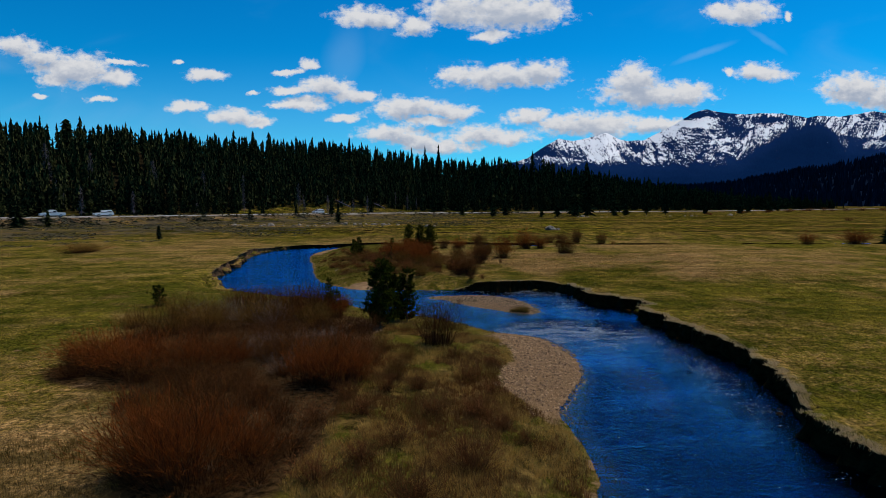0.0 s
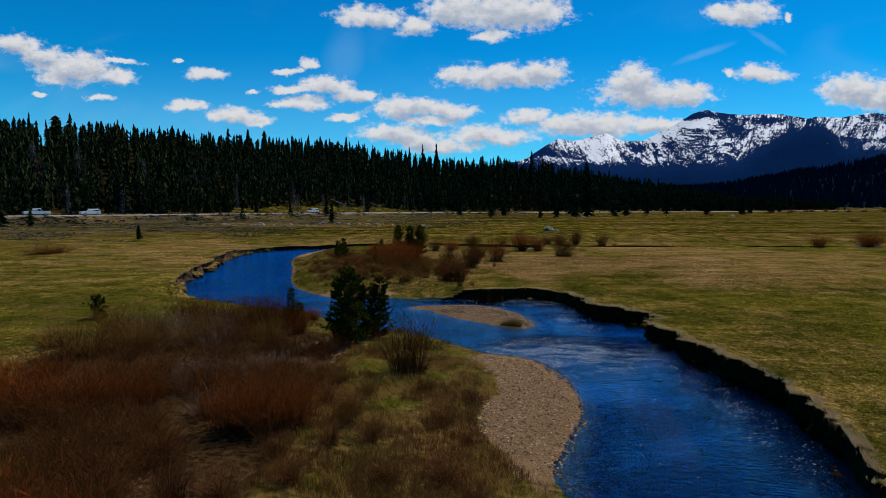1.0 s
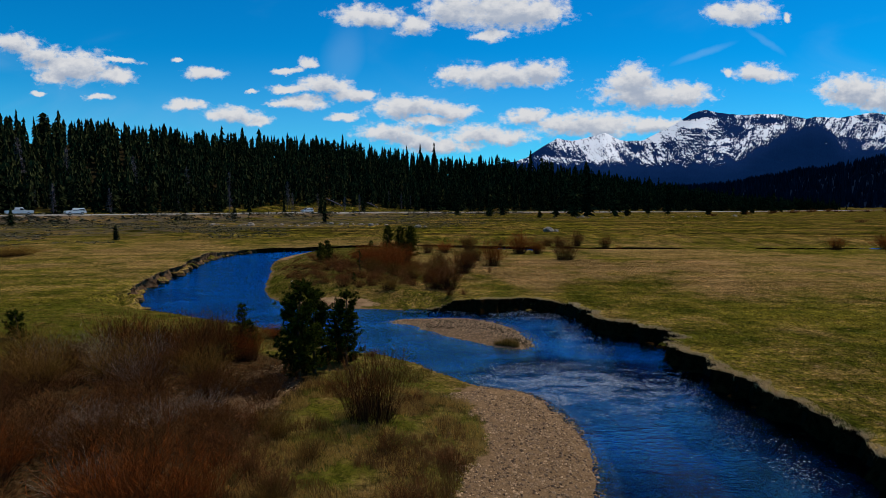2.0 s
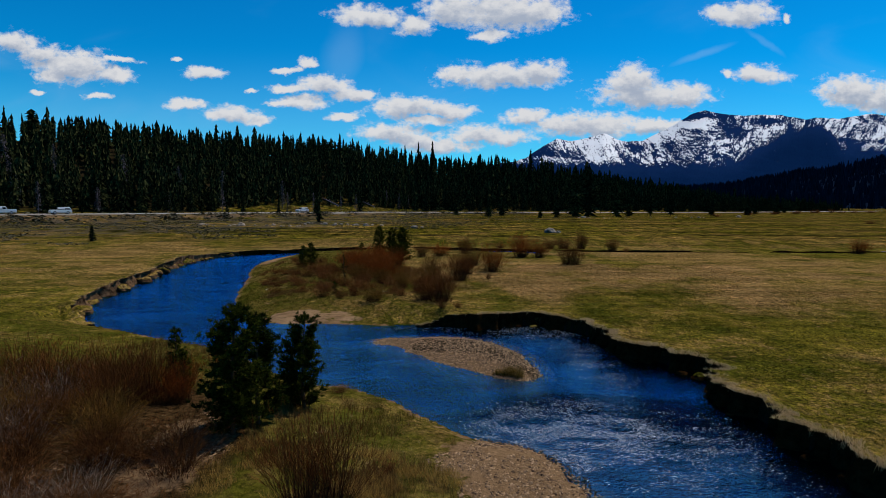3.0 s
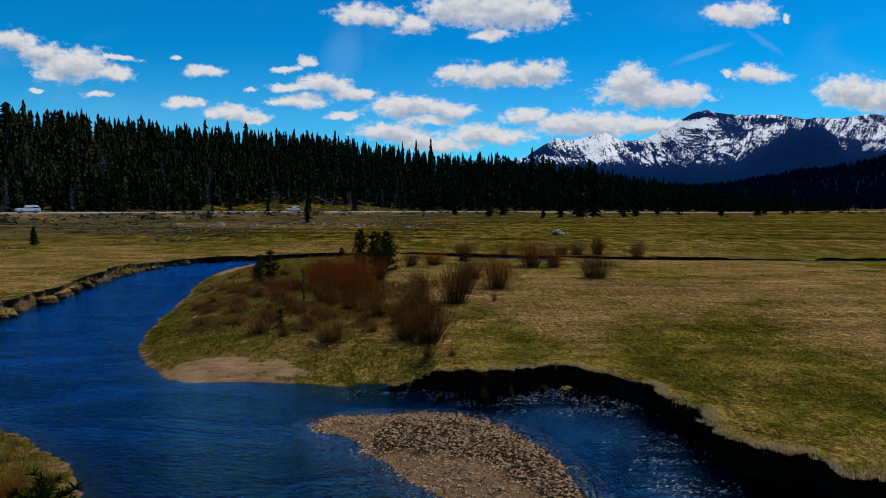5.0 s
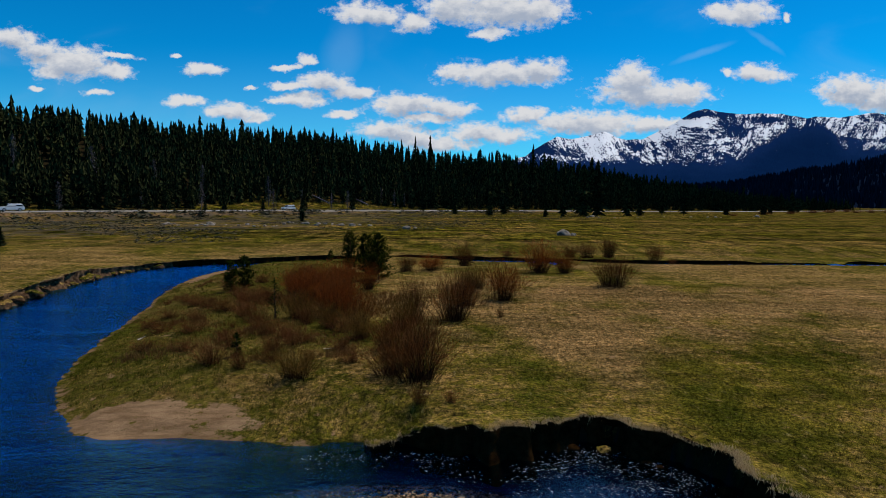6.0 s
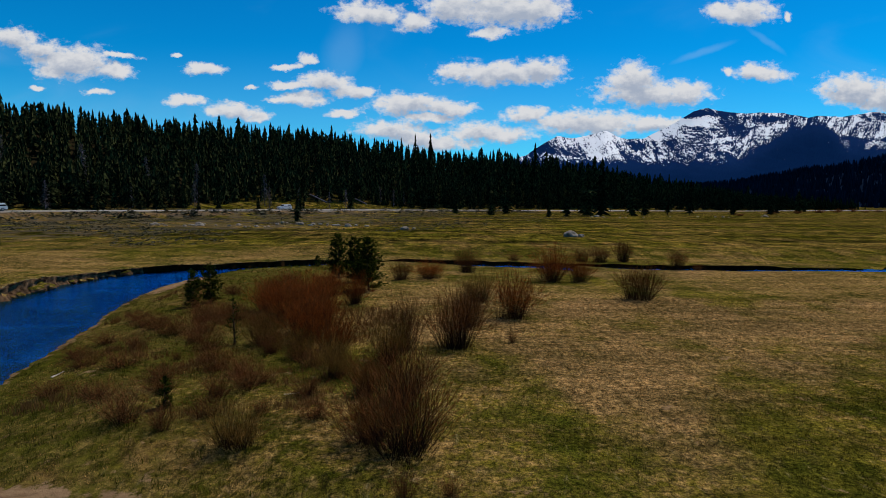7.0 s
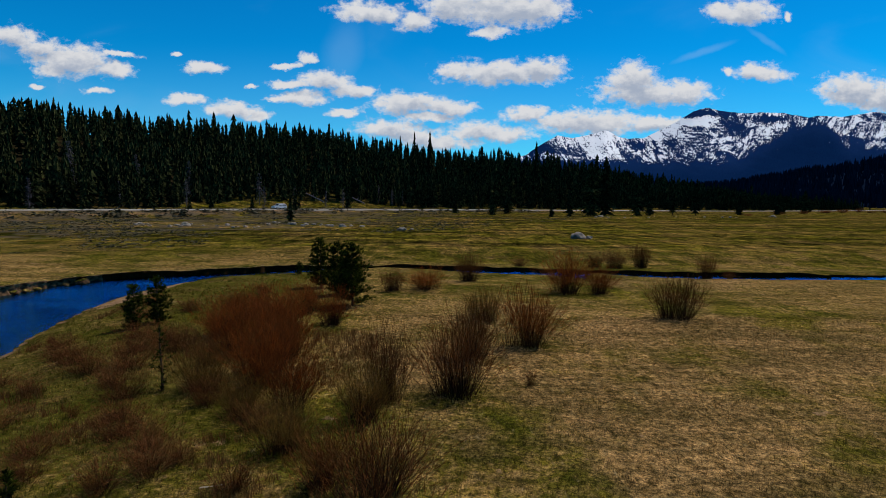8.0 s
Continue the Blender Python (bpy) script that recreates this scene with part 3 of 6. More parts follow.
PENINSULA = [(-9.5, 92.2), (-13.5, 89.4), (-16.8, 87.2), (-18.2, 83), (-18.5, 77), (-17, 70.8), (-15.3, 64.6), (-13.9, 58), (-12.6, 53.6),
             (-11.2, 51.2), (-9.2, 48.5), (-7.4, 48.1), (-4.8, 48.4)]
CUT_BANK = [(-2.7, 47.6), (-1.2, 47.9), (0.6, 47.7), (1.4, 47.5), (2.6, 47.7), (4.1, 48.15), (5.4, 48.05), (6.6, 47.3), (7.25, 46.4), (7.8, 45.5), (8.35, 44.3), (8.65, 43.2),
            (8.15, 42.2), (8.6, 41.5), (9.3, 40.9), (10.0, 39.9), (10.6, 39.1), (11.0, 38.2), (10.8, 37.3), (9.9, 36.6), (9.6, 36.0), (9.85, 35.2), (10.1, 34.4),
            (10.3, 33.5), (9.85, 32.7), (10.1, 32.1), (10.4, 31.3), (10.6, 29.5), (10.9, 27.7), (10.6, 25.4), (9.9, 22.4), (9.2, 21.0), (8.7, 18.8), (8.95, 16.5),
            (9.5, 10), (11, -5), (12, -30)]
ISLAND = [(-3.2, 44.1), (-2.3, 44.9), (-0.8, 45.3), (1.2, 45.2), (2.8, 44.6), (3.7, 43.3), (4.2, 41.8), (4.4, 40.2), (4.4, 38.9), (3.9, 38.2),
          (3.2, 37.8), (2.5, 38.3), (1.4, 39.2), (0.2, 40.4), (-0.8, 41.8), (-2.0, 43.1)]
ROAD = [(-420, -80), (-300, 5), (-200, 80), (-130, 140), (-100, 165), (-76, 195), (-45, 245), (0, 285), (60, 322), (130, 362), (220, 415), (400, 540)]


def softened(points, values, closed, times=2):
    """Rounds a line's corners off, and carries the values along."""
    rows = np.array([(*p, *v) for p, v in zip(points, values)], float)
    for _ in range(times):
        nxt = np.roll(rows, -1, 0)
        pairs = np.stack([0.75 * rows + 0.25 * nxt, 0.25 * rows + 0.75 * nxt], 1).reshape(-1, rows.shape[1])
        rows = pairs if closed else np.vstack([rows[:1], pairs[:-2], rows[-1:]])
    return rows


# for each edge: how wide the land slopes to the water, how wide the bed slopes down
EDGES = [(NEAR_SHORE, 6.5, 3.0), (LEFT_BANK, 0.6, 1.6), (FAR_BANK, 0.4, 1.2), (FAR_NEAR_BANK, 5.0, 1.5), (POINT_BACK, 0.9, 1.5),
         (PENINSULA, 4.5, 3.5), (CUT_BANK[:1], 3.2, 1.6), (CUT_BANK[1:2], 2.2, 1.4), (CUT_BANK[2:3], 1.0, 1.2), (CUT_BANK[3:], 0.3, 1.0)]
OUTLINE = softened([p for line, _, _ in EDGES for p in line], [(a, b) for line, a, b in EDGES for _ in line], True)
ISLE = softened(ISLAND, [(0,)] * len(ISLAND), True)


def to_outline(x, y, rows, values=True):
    """Distance to a closed outline (positive outside), and its values at the nearest point."""
    x, y = np.asarray(x, np.float32), np.asarray(y, np.float32)
    a, b = rows[:, :2].astype(np.float32), np.roll(rows[:, :2], -1, 0).astype(np.float32)
    ab = b - a
    ll = (ab ** 2).sum(1) + 1e-9
    dist, inside = np.empty(len(x), np.float32), np.empty(len(x), bool)
    vals = np.empty((len(x), rows.shape[1] - 2), np.float32)
    for i in range(0, len(x), 8000):
        px, py = x[i:i + 8000, None], y[i:i + 8000, None]
        t = np.clip(((px - a[:, 0]) * ab[:, 0] + (py - a[:, 1]) * ab[:, 1]) / ll, 0, 1)
        d = (a[:, 0] + t * ab[:, 0] - px) ** 2 + (a[:, 1] + t * ab[:, 1] - py) ** 2
        k = d.argmin(1)
        dist[i:i + 8000] = np.sqrt(d[np.arange(len(k)), k])
        vals[i:i + 8000] = rows[k, 2:]
        cross = (a[:, 1] > py) != (b[:, 1] > py)
        with np.errstate(divide="ignore", invalid="ignore"):
            at = a[:, 0] + (py - a[:, 1]) / np.where(ab[:, 1] == 0, 1e-9, ab[:, 1]) * ab[:, 0]
        inside[i:i + 8000] = (cross & (px < at)).sum(1) % 2 == 1
    return np.where(inside, -dist, dist), vals


def beyond_road(x, y):
    """Distance from the road: positive on the forest's side. Also how far along the road."""
    r = np.array(ROAD, float)
    a, b = r[:-1], r[1:]
    ab = b - a
    length = np.hypot(ab[:, 0], ab[:, 1])
    start = np.concatenate([[0], np.cumsum(length)[:-1]])
    x, y = np.asarray(x, float), np.asarray(y, float)
    out, along = np.empty(len(x)), np.empty(len(x))
    for i in range(0, len(x), 20000):
        px, py = x[i:i + 20000, None], y[i:i + 20000, None]
        t = np.clip(((px - a[:, 0]) * ab[:, 0] + (py - a[:, 1]) * ab[:, 1]) / length ** 2, 0, 1)
        d = np.hypot(a[:, 0] + t * ab[:, 0] - px, a[:, 1] + t * ab[:, 1] - py)
        k = d.argmin(1)
        rows = np.arange(len(k))
        side = np.sign(ab[k, 0] * (py[:, 0] - a[k, 1]) - ab[k, 1] * (px[:, 0] - a[k, 0]))
        out[i:i + 20000], along[i:i + 20000] = d[rows, k] * side, start[k] + t[rows, k] * length[k]
    return out, along


def road_height(along):
    return np.interp(along, [0, 150, 400, 480, 560, 640, 760, 1100], [2.4, 2.4, 1.9, 1.4, 0.8, 0.45, -0.1, -0.4])


def hill_height(x):
    return np.interp(x, [-400, -200, -140, -60, 0, 60, 110, 170, 240, 320], [23.5, 25.5, 27.2, 28.7, 23.2, 20.0, 18.3, 11, 3.5, 0])


def clearing(x):
    """Where the forest stands back from the road."""
    return np.interp(x, [-84, -70, -30, -8], [0, 1, 1, 0])


def terrain(x, y):
    """The land's height, with where it is gravel, sand, sagebrush, forest floor and river bed."""
    x, y = np.asarray(x, float), np.asarray(y, float)
    z = 0.07 * lumps(x, y, 9, 1) + 0.025 * lumps(x, y, 1.3, 5, 2)
    near = (np.abs(x) < 240) & (y > -40) & (y < 112) & ((x < 45) | (y > 80))
    gravel, sand, bed, shore, wood = (np.zeros(len(x)) for _ in range(5))
    if near.any():
        nx, ny = x[near], y[near]
        d, v = to_outline(nx, ny, OUTLINE)
        slope, under = v[:, 0], v[:, 1]
        d = d + lumps(nx, ny, 1.6, 9, 2) * 0.22 * np.clip(slope / 3, 0, 1)
        sunk = 0.5 * step(1.6, 0.5, slope)
        land = np.where(slope > 3, WATER_Z + (z[near] - WATER_Z) * (0.25 * step(0, 0.8, d) + 0.75 * step(0, slope, d)),
                        WATER_Z - sunk + (z[near] - WATER_Z + sunk) * step(0.0, slope, d))
        below = WATER_Z - 0.75 * step(0, under, -d) - np.where(slope > 3, 0, 0.5 * step(-0.05, 0.2, -d))
        nz = np.where(d > 0, land, np.minimum(below, land))
        nz = nz - (0.26 + 0.28 * step(-4, 6, nx)) * (d > 0) * (slope < 3) * step(14, 3, d) * step(76, 90, ny)
        isle, _ = to_outline(nx, ny, ISLE)
        isle = isle + 0.18 * lumps(nx, ny, 1.1, 21, 2)
        mound = WATER_Z - 0.02 + 0.20 * step(0, 1.3, -isle) + 0.04 * lumps(nx, ny, 0.9, 4)
        shelf = WATER_Z - 0.02 - 0.5 * step(0, 2.2, isle)
        nz = np.where(isle < 0, mound, np.maximum(nz, np.where(d < 0, shelf, -9)))
        z[near] = nz
        shoal = step(1.3, 0.4, np.hypot((nx - 6.4) / 2.0, (ny - 40.0) / 6.0)) + step(1.3, 0.4, np.hypot((nx - 7.2) / 2.0, (ny - 27) / 8.0)) + 0.6 * step(1.2, 0.4, np.hypot((nx - 4.6) / 4.2, (ny - 32.8) / 2.6))
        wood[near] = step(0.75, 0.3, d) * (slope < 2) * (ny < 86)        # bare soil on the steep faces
        shore[near] = (d > -0.5) * (slope > 2) * step(15, 8, d) * step(46, 30, np.abs(nx)) * (0.75 + 0.5 * lumps(nx, ny, 5, 14)) * np.where((ny > 46) & (nx > -8), step(-1.5, -8, nx), 1.0)
        bar = step(4.4, 2.6, np.hypot((nx - 2.4) / 0.75, (ny - 26.8) / 1.9)) * (nx > -1.5) * step(3.3, 2.2, d)
        inner = step(1.7, 0.6, np.hypot((nx + 5.9) / 1.0, (ny - 30.2) / 2.2))
        gravel[near] = np.maximum.reduce([bar, np.where(isle < 0.5, 1.0, 0.0), 0.75 * inner, step(0.5, 0.1, np.abs(d)) * (slope > 3) * 0.5])
        sand[near] = np.maximum(step(1.2, 0.75, np.hypot((nx + 7.0) / 2.9, (ny - 48.9) / 1.15)),
                                step(1.3, 0.7, np.hypot((nx + 17) / 1.6, (ny - 83) / 8)) * 0.8) * (d > -0.3)
        bed[near] = np.where(slope > 3, step(0.15, 1.0, -d), step(0.0, 0.35, -d)) * (isle > 0.3) * step(0.2, 1.4, isle) * (1 - 0.75 * np.clip(shoal, 0, 1))
        gravel[near] = np.maximum(gravel[near], np.clip(shoal, 0, 1) * (d < -0.1))
    far = (y > 100) | (np.abs(x) > 60)
    sage = np.zeros(len(x))
    if far.any():
        fx, fy = x[far], y[far]
        out, along = beyond_road(fx, fy)
        bank = road_height(along)
        base = np.where(np.abs(out) < 5, bank - 0.12, z[far] * 1.6 + (bank - 0.12) * np.where(out < 0, step(15, 5.5, -out), step(32, 5, out)))
        rise = hill_height(fx) * step(8, 85, out) + 0.6 * lumps(fx, fy, 22, 3) * step(10, 40, out) + 5 * step(85, 500, out) * (fx < 150)
        z[far] = base + rise
        gravel[far] = np.maximum(gravel[far], 0.7 * step(15, 10, -out) * (out < -3) * (0.75 + 0.5 * lumps(fx, fy, 6, 23, 2)))
        sage[far] = 0.5 * step(-95, -60, out) * step(60, -30, fx) * (out < 4)
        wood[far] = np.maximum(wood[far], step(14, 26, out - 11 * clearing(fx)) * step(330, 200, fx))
    return z, gravel, sand, sage, wood, bed, np.clip(shore, 0, 1)


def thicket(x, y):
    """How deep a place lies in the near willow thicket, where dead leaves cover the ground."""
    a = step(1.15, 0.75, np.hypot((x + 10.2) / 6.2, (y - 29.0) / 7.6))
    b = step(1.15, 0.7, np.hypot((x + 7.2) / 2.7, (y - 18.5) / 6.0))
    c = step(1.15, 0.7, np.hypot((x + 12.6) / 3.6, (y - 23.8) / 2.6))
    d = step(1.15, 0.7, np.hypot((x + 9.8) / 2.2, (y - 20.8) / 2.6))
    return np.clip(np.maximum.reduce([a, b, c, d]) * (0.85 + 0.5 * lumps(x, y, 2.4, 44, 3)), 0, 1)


def spread(core_lo, core_hi, pitch, lo, hi, growth=1.14):
    """Grid lines, close in the core and ever wider outside it."""
    core = list(np.arange(core_lo, core_hi + 1e-6, pitch))
    up, g = [], pitch
    while (up[-1] if up else core[-1]) < hi:
        g = min(g * growth, 220)
        up.append((up[-1] if up else core[-1]) + g)
    down, g = [], pitch
    while (down[-1] if down else core[0]) > lo:
        g = min(g * growth, 220)
        down.append((down[-1] if down else core[0]) - g)
    return np.array(down[::-1] + core + up)


def grid_faces(rows, cols):
    i = np.arange(rows * cols).reshape(rows, cols)
    return np.stack([i[:-1, :-1].ravel(), i[:-1, 1:].ravel(), i[1:, 1:].ravel(), i[1:, :-1].ravel()], 1)


def build_ground():
    xs, ys = spread(-28, 13, 0.28, -4900, 4900, 1.09), spread(12, 97, 0.30, -4900, 4900, 1.07)
    gx, gy = np.meshgrid(xs, ys)
    x, y = gx.ravel(), gy.ravel()
    z, gravel, sand, sage, wood, bed, shore = terrain(x, y)
    data = mesh_of("ground", np.stack([x, y, z], 1), grid_faces(len(ys), len(xs)), True)
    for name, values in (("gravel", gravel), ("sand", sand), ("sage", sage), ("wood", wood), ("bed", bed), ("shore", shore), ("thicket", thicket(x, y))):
        weight(data, name, values)
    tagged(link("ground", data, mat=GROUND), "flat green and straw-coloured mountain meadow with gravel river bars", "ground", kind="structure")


def build_water():
    xs, ys = spread(-29, 12.5, 0.5, -40, 240, 1.12), np.arange(-30, 105, 0.5)
    gx, gy = np.meshgrid(xs, ys)
    x, y = gx.ravel(), gy.ravel()
    d, _ = to_outline(x, y, OUTLINE)
    faces = grid_faces(len(ys), len(xs))
    keep = d[faces].min(1) < 1.2
    faces = faces[keep]
    used, index = np.unique(faces, return_inverse=True)
    x, y = x[used], y[used]
    data = mesh_of("water", np.stack([x, y, np.full(len(x), WATER_Z)], 1), index.reshape(faces.shape), True)
    run = step(1.3, 0.5, np.hypot((x - 4.8) / 4.2, (y - 33.5) / 4.2))
    run = np.maximum(run, 0.7 * step(1.2, 0.4, np.hypot((x - 5.5) / 3.5, (y - 45.2) / 2.2)))
    run = np.maximum(run, 0.55 * step(1.2, 0.3, np.hypot((x - 8.5) / 1.6, (y - 26) / 9)))
    run = np.maximum(run, 0.8 * step(1.3, 0.3, np.hypot((x - 6.6) / 1.6, (y - 40.5) / 5)))
    run = np.maximum(run, 0.35 * step(1.2, 0.3, np.hypot((x + 1) / 4, (y - 46.6) / 1.2)))
    weight(data, "riffle", run)
    tagged(link("water", data, mat=WATER), "deep blue rippled river water with white sparkling riffles", "river", kind="structure")


def build_bank(name, line, label, lip, depth, soil, seed, inland=0.75):
    """A turf-topped bank: a lip that overhangs, and a bare face down into the water."""
    rows = softened(line, [(0,)] * len(line), False)[:, :2]
    seg = np.hypot(*np.diff(rows, axis=0).T)
    total = np.concatenate([[0], np.cumsum(seg)])
    s = np.arange(0, total[-1], 0.4 if name.endswith("far") else 0.11)
    px, py = np.interp(s, total, rows[:, 0]), np.interp(s, total, rows[:, 1])
    tx, ty = np.gradient(px), np.gradient(py)
    k = np.ones(9) / 9
    tx, ty = np.convolve(tx, k, "same"), np.convolve(ty, k, "same")
    ln = np.hypot(tx, ty) + 1e-9
    nx, ny = ty / ln, -tx / ln           # towards the water, which lies on the line's right
    big, mid, fine = lumps(s, s * 0, 2.2, seed, 2), lumps(s, s * 0 + 7, 0.7, seed + 3, 2), lumps(s, s * 0 + 3, 0.22, seed + 5, 1)
    bite = np.clip(lumps(s, s * 0 + 5, 2.6, seed + 8, 3) - 0.22, 0, 1)
    edge = lip * (0.7 + 1.5 * big + 1.6 * mid + 1.2 * fine) - 0.6 * bite
    edge = np.maximum(edge, -0.12)
    fade = step(*((-1.2, 5.6) if name.endswith("cut") else (-0.3, 2.6)), s) * step(0, 3.0, s[-1] - s)
    edge = edge * fade
    profile = [(-inland, 0.0), (-0.35, 0.035), (-0.08, 0.05), (0.0, 0.02), (-0.01, -0.07), (-0.09, -0.17), (-0.14, -0.34), (-0.08, -0.55), (0.06, -0.8), (0.3, -1.15)]
    cols = len(profile)
    verts = np.zeros((len(s), cols, 3))
    for j, (o, h) in enumerate(profile):
        crumble = 2.4 if name.endswith("eroded") else 1.3
        rough = 0.0 if j < 3 else crumble * 0.10 * lumps(s, s * 0 + j * 0.35, 0.45, seed + 11, 3) + 0.05 * lumps(s, s * 0 + j * 3.1, 0.2, seed + 17, 1)
        off = o + (edge if j else 0.0) + rough + (max(0, j - 3) * 0.06 * mid if j > 3 else 0)
        verts[:, j, 0], verts[:, j, 1] = px + nx * off, py + ny * off
        verts[:, j, 2] = h * (depth if j > 3 else 1) + (0.03 * fine - 0.25 * bite if j in (2, 3) else 0) + (0.04 * mid if j in (1, 2, 3) else 0)
    base = terrain(verts[:, 0, 0], verts[:, 0, 1])[0]
    # the lip comes down with the land behind it, and sinks away at the ends
    low = np.where((py < 76) & (not name.endswith("far")), np.clip(-base - 0.06, 0, 0.7), 0.0)
    verts[:, 1:, 2] -= (low + (0.5 if name.endswith("cut") else 0.25) * (1 - fade))[:, None]
    verts[:, 0, 2] = base - 0.012
    if name.endswith("far"):
        verts[:, 1:, 2] -= np.maximum(0.42, 0.56 + 0.4 * lumps(s, s * 0, 6, 71, 3))[:, None]
    if name.endswith("eroded"):
        verts[:, 1:, 2] -= (0.36 * step(76, 90, py) + 0.16 * lumps(s, s * 0, 4, 73, 3))[:, None]
    verts[:, 1:4, 2] += 0.07 * lumps(verts[:, 1:4, 0], verts[:, 1:4, 1], 9, 1)
    data = mesh_of(name, verts.reshape(-1, 3), grid_faces(len(s), cols)[:, ::-1], True)
    data.materials.append(TURF)
    data.materials.append(soil)
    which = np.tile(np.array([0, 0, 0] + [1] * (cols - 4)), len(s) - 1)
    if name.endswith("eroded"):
        # the reach that faces away from the sun has its shade painted in as dark soil
        data.materials.append(SHADE_SOIL)
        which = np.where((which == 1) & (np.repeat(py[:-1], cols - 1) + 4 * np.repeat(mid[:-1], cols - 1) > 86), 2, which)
    data.polygons.foreach_set("material_index", which.astype(np.int32))
    ob = link(name, data)
    tagged(ob, label, "river bank", kind="structure")
    return np.stack([verts[:, 3, 0], verts[:, 3, 1], verts[:, 3, 2], nx, ny], 1)


def build_glint_foam():
    """White flecks that stand in for sun glints, and broken water where the river runs shallow over stones."""
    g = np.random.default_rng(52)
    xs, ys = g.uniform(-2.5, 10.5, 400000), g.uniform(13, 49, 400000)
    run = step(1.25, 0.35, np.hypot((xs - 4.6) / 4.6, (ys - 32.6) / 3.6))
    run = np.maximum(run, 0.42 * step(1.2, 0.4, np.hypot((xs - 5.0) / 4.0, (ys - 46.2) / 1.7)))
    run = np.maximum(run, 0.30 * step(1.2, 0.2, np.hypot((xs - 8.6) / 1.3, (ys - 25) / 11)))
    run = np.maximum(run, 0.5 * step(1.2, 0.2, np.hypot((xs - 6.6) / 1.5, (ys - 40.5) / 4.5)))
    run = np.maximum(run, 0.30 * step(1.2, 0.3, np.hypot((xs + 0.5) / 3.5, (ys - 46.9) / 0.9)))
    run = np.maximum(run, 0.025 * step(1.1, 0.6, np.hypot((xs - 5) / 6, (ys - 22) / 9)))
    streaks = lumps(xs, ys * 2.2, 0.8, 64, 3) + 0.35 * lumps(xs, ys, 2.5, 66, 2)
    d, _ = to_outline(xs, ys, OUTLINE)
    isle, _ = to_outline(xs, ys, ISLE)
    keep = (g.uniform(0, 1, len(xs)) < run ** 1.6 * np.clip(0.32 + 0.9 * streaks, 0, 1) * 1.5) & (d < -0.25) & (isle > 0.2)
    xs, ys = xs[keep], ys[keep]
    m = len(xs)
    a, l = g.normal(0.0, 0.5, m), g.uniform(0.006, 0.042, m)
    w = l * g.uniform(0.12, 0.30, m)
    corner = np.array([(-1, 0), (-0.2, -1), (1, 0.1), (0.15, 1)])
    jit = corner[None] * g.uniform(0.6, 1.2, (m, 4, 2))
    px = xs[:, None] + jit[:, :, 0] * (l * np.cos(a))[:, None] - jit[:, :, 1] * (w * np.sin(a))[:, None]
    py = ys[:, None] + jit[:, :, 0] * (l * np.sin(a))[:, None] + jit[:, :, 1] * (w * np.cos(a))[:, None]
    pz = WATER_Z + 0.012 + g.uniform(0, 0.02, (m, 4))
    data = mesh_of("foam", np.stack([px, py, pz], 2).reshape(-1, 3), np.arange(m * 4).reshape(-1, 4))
    tagged(link("foam", data, mat=GLINT_FOAM), "white flecks for sun glints and broken water on the riffle", "foam", kind="stuff")


build_ground()
build_water()
build_glint_foam()
cut_rim = build_bank("river_bank_cut", CUT_BANK, "steep undercut bank under turf, its dark soil painted with shade", 0.24, 1.0, SHADE_SOIL, 31)
left_rim = build_bank("river_bank_eroded", [(-17.8, 47.3)] + LEFT_BANK, "crumbling bank of pale sunlit soil under turf, its far reach painted shade-dark", 0.12, 0.8, PALE_SOIL, 47)
far_rim = build_bank("river_bank_far", [(-7, 96.6), (-3, 97)] + FAR_BANK, "low bank along the far channel, its dark soil painted with shade", 0.35, 0.8, SHADE_SOIL, 63)


# ---- mountains and far woods ----
RIDGE = [(-0.9, 0.05), (-0.2, 0.05), (0.05, 0.05), (0.148, 0.073), (0.162, 0.083), (0.199, 0.105), (0.223, 0.102), (0.242, 0.106), (0.28, 0.114), (0.295, 0.108),
         (0.319, 0.101), (0.343, 0.103), (0.366, 0.115), (0.394, 0.13), (0.418, 0.144), (0.427, 0.149), (0.446, 0.154), (0.465, 0.149),
         (0.499, 0.146), (0.527, 0.148), (0.575, 0.149), (0.594, 0.145), (0.618, 0.142), (0.633, 0.145), (0.671, 0.142), (0.7, 0.147),
         (0.728, 0.151), (0.755, 0.148), (0.85, 0.155), (1.0, 0.14), (1.3, 0.12)]


def build_mountain():
    u = np.linspace(0.02, 1.1, 380)
    r = np.linspace(1900, 4400, 84)
    gu, gr = np.meshgrid(u, r)
    crest_u, crest_v = np.array(RIDGE).T
    top = np.interp(u, crest_u, crest_v) + 0.0022 * lumps(u * 4200, u * 0, 90, 77, 4)
    crest = 4100.0
    s = np.clip((gr - 1900) / (crest - 1900), 0, 1)
    back = np.clip((gr - crest) / 600, 0, 1)
    x, y = gu * gr, gr
    gully = lumps(x + 0.25 * y, y * 0.4, 240, 81, 4) * 0.06 + (1 - np.abs(lumps(x - 0.3 * y, y * 0.35, 360, 91, 3))) * 0.07 - 0.03
    shape = s ** 1.5 + gully * s * (1 - s) * 4 * 0.55
    z = 6 + np.interp(gu, u, top) * crest * np.minimum(shape, 0.999 * gr / crest * np.where(gr < crest, 1, 9)) * (1 - 0.5 * back)
    z = np.minimum(z, 6 + np.interp(gu, u, top) * gr)
    z[0] = -2
    data = mesh_of("mountain", np.stack([x.ravel(), y.ravel(), z.ravel()], 1), grid_faces(len(r), len(u)), True)
    tagged(link("mountain_backdrop", data, mat=MOUNTAIN), "snow-streaked rocky mountain range above forest, blue haze painted into both", "mountain", kind="structure")


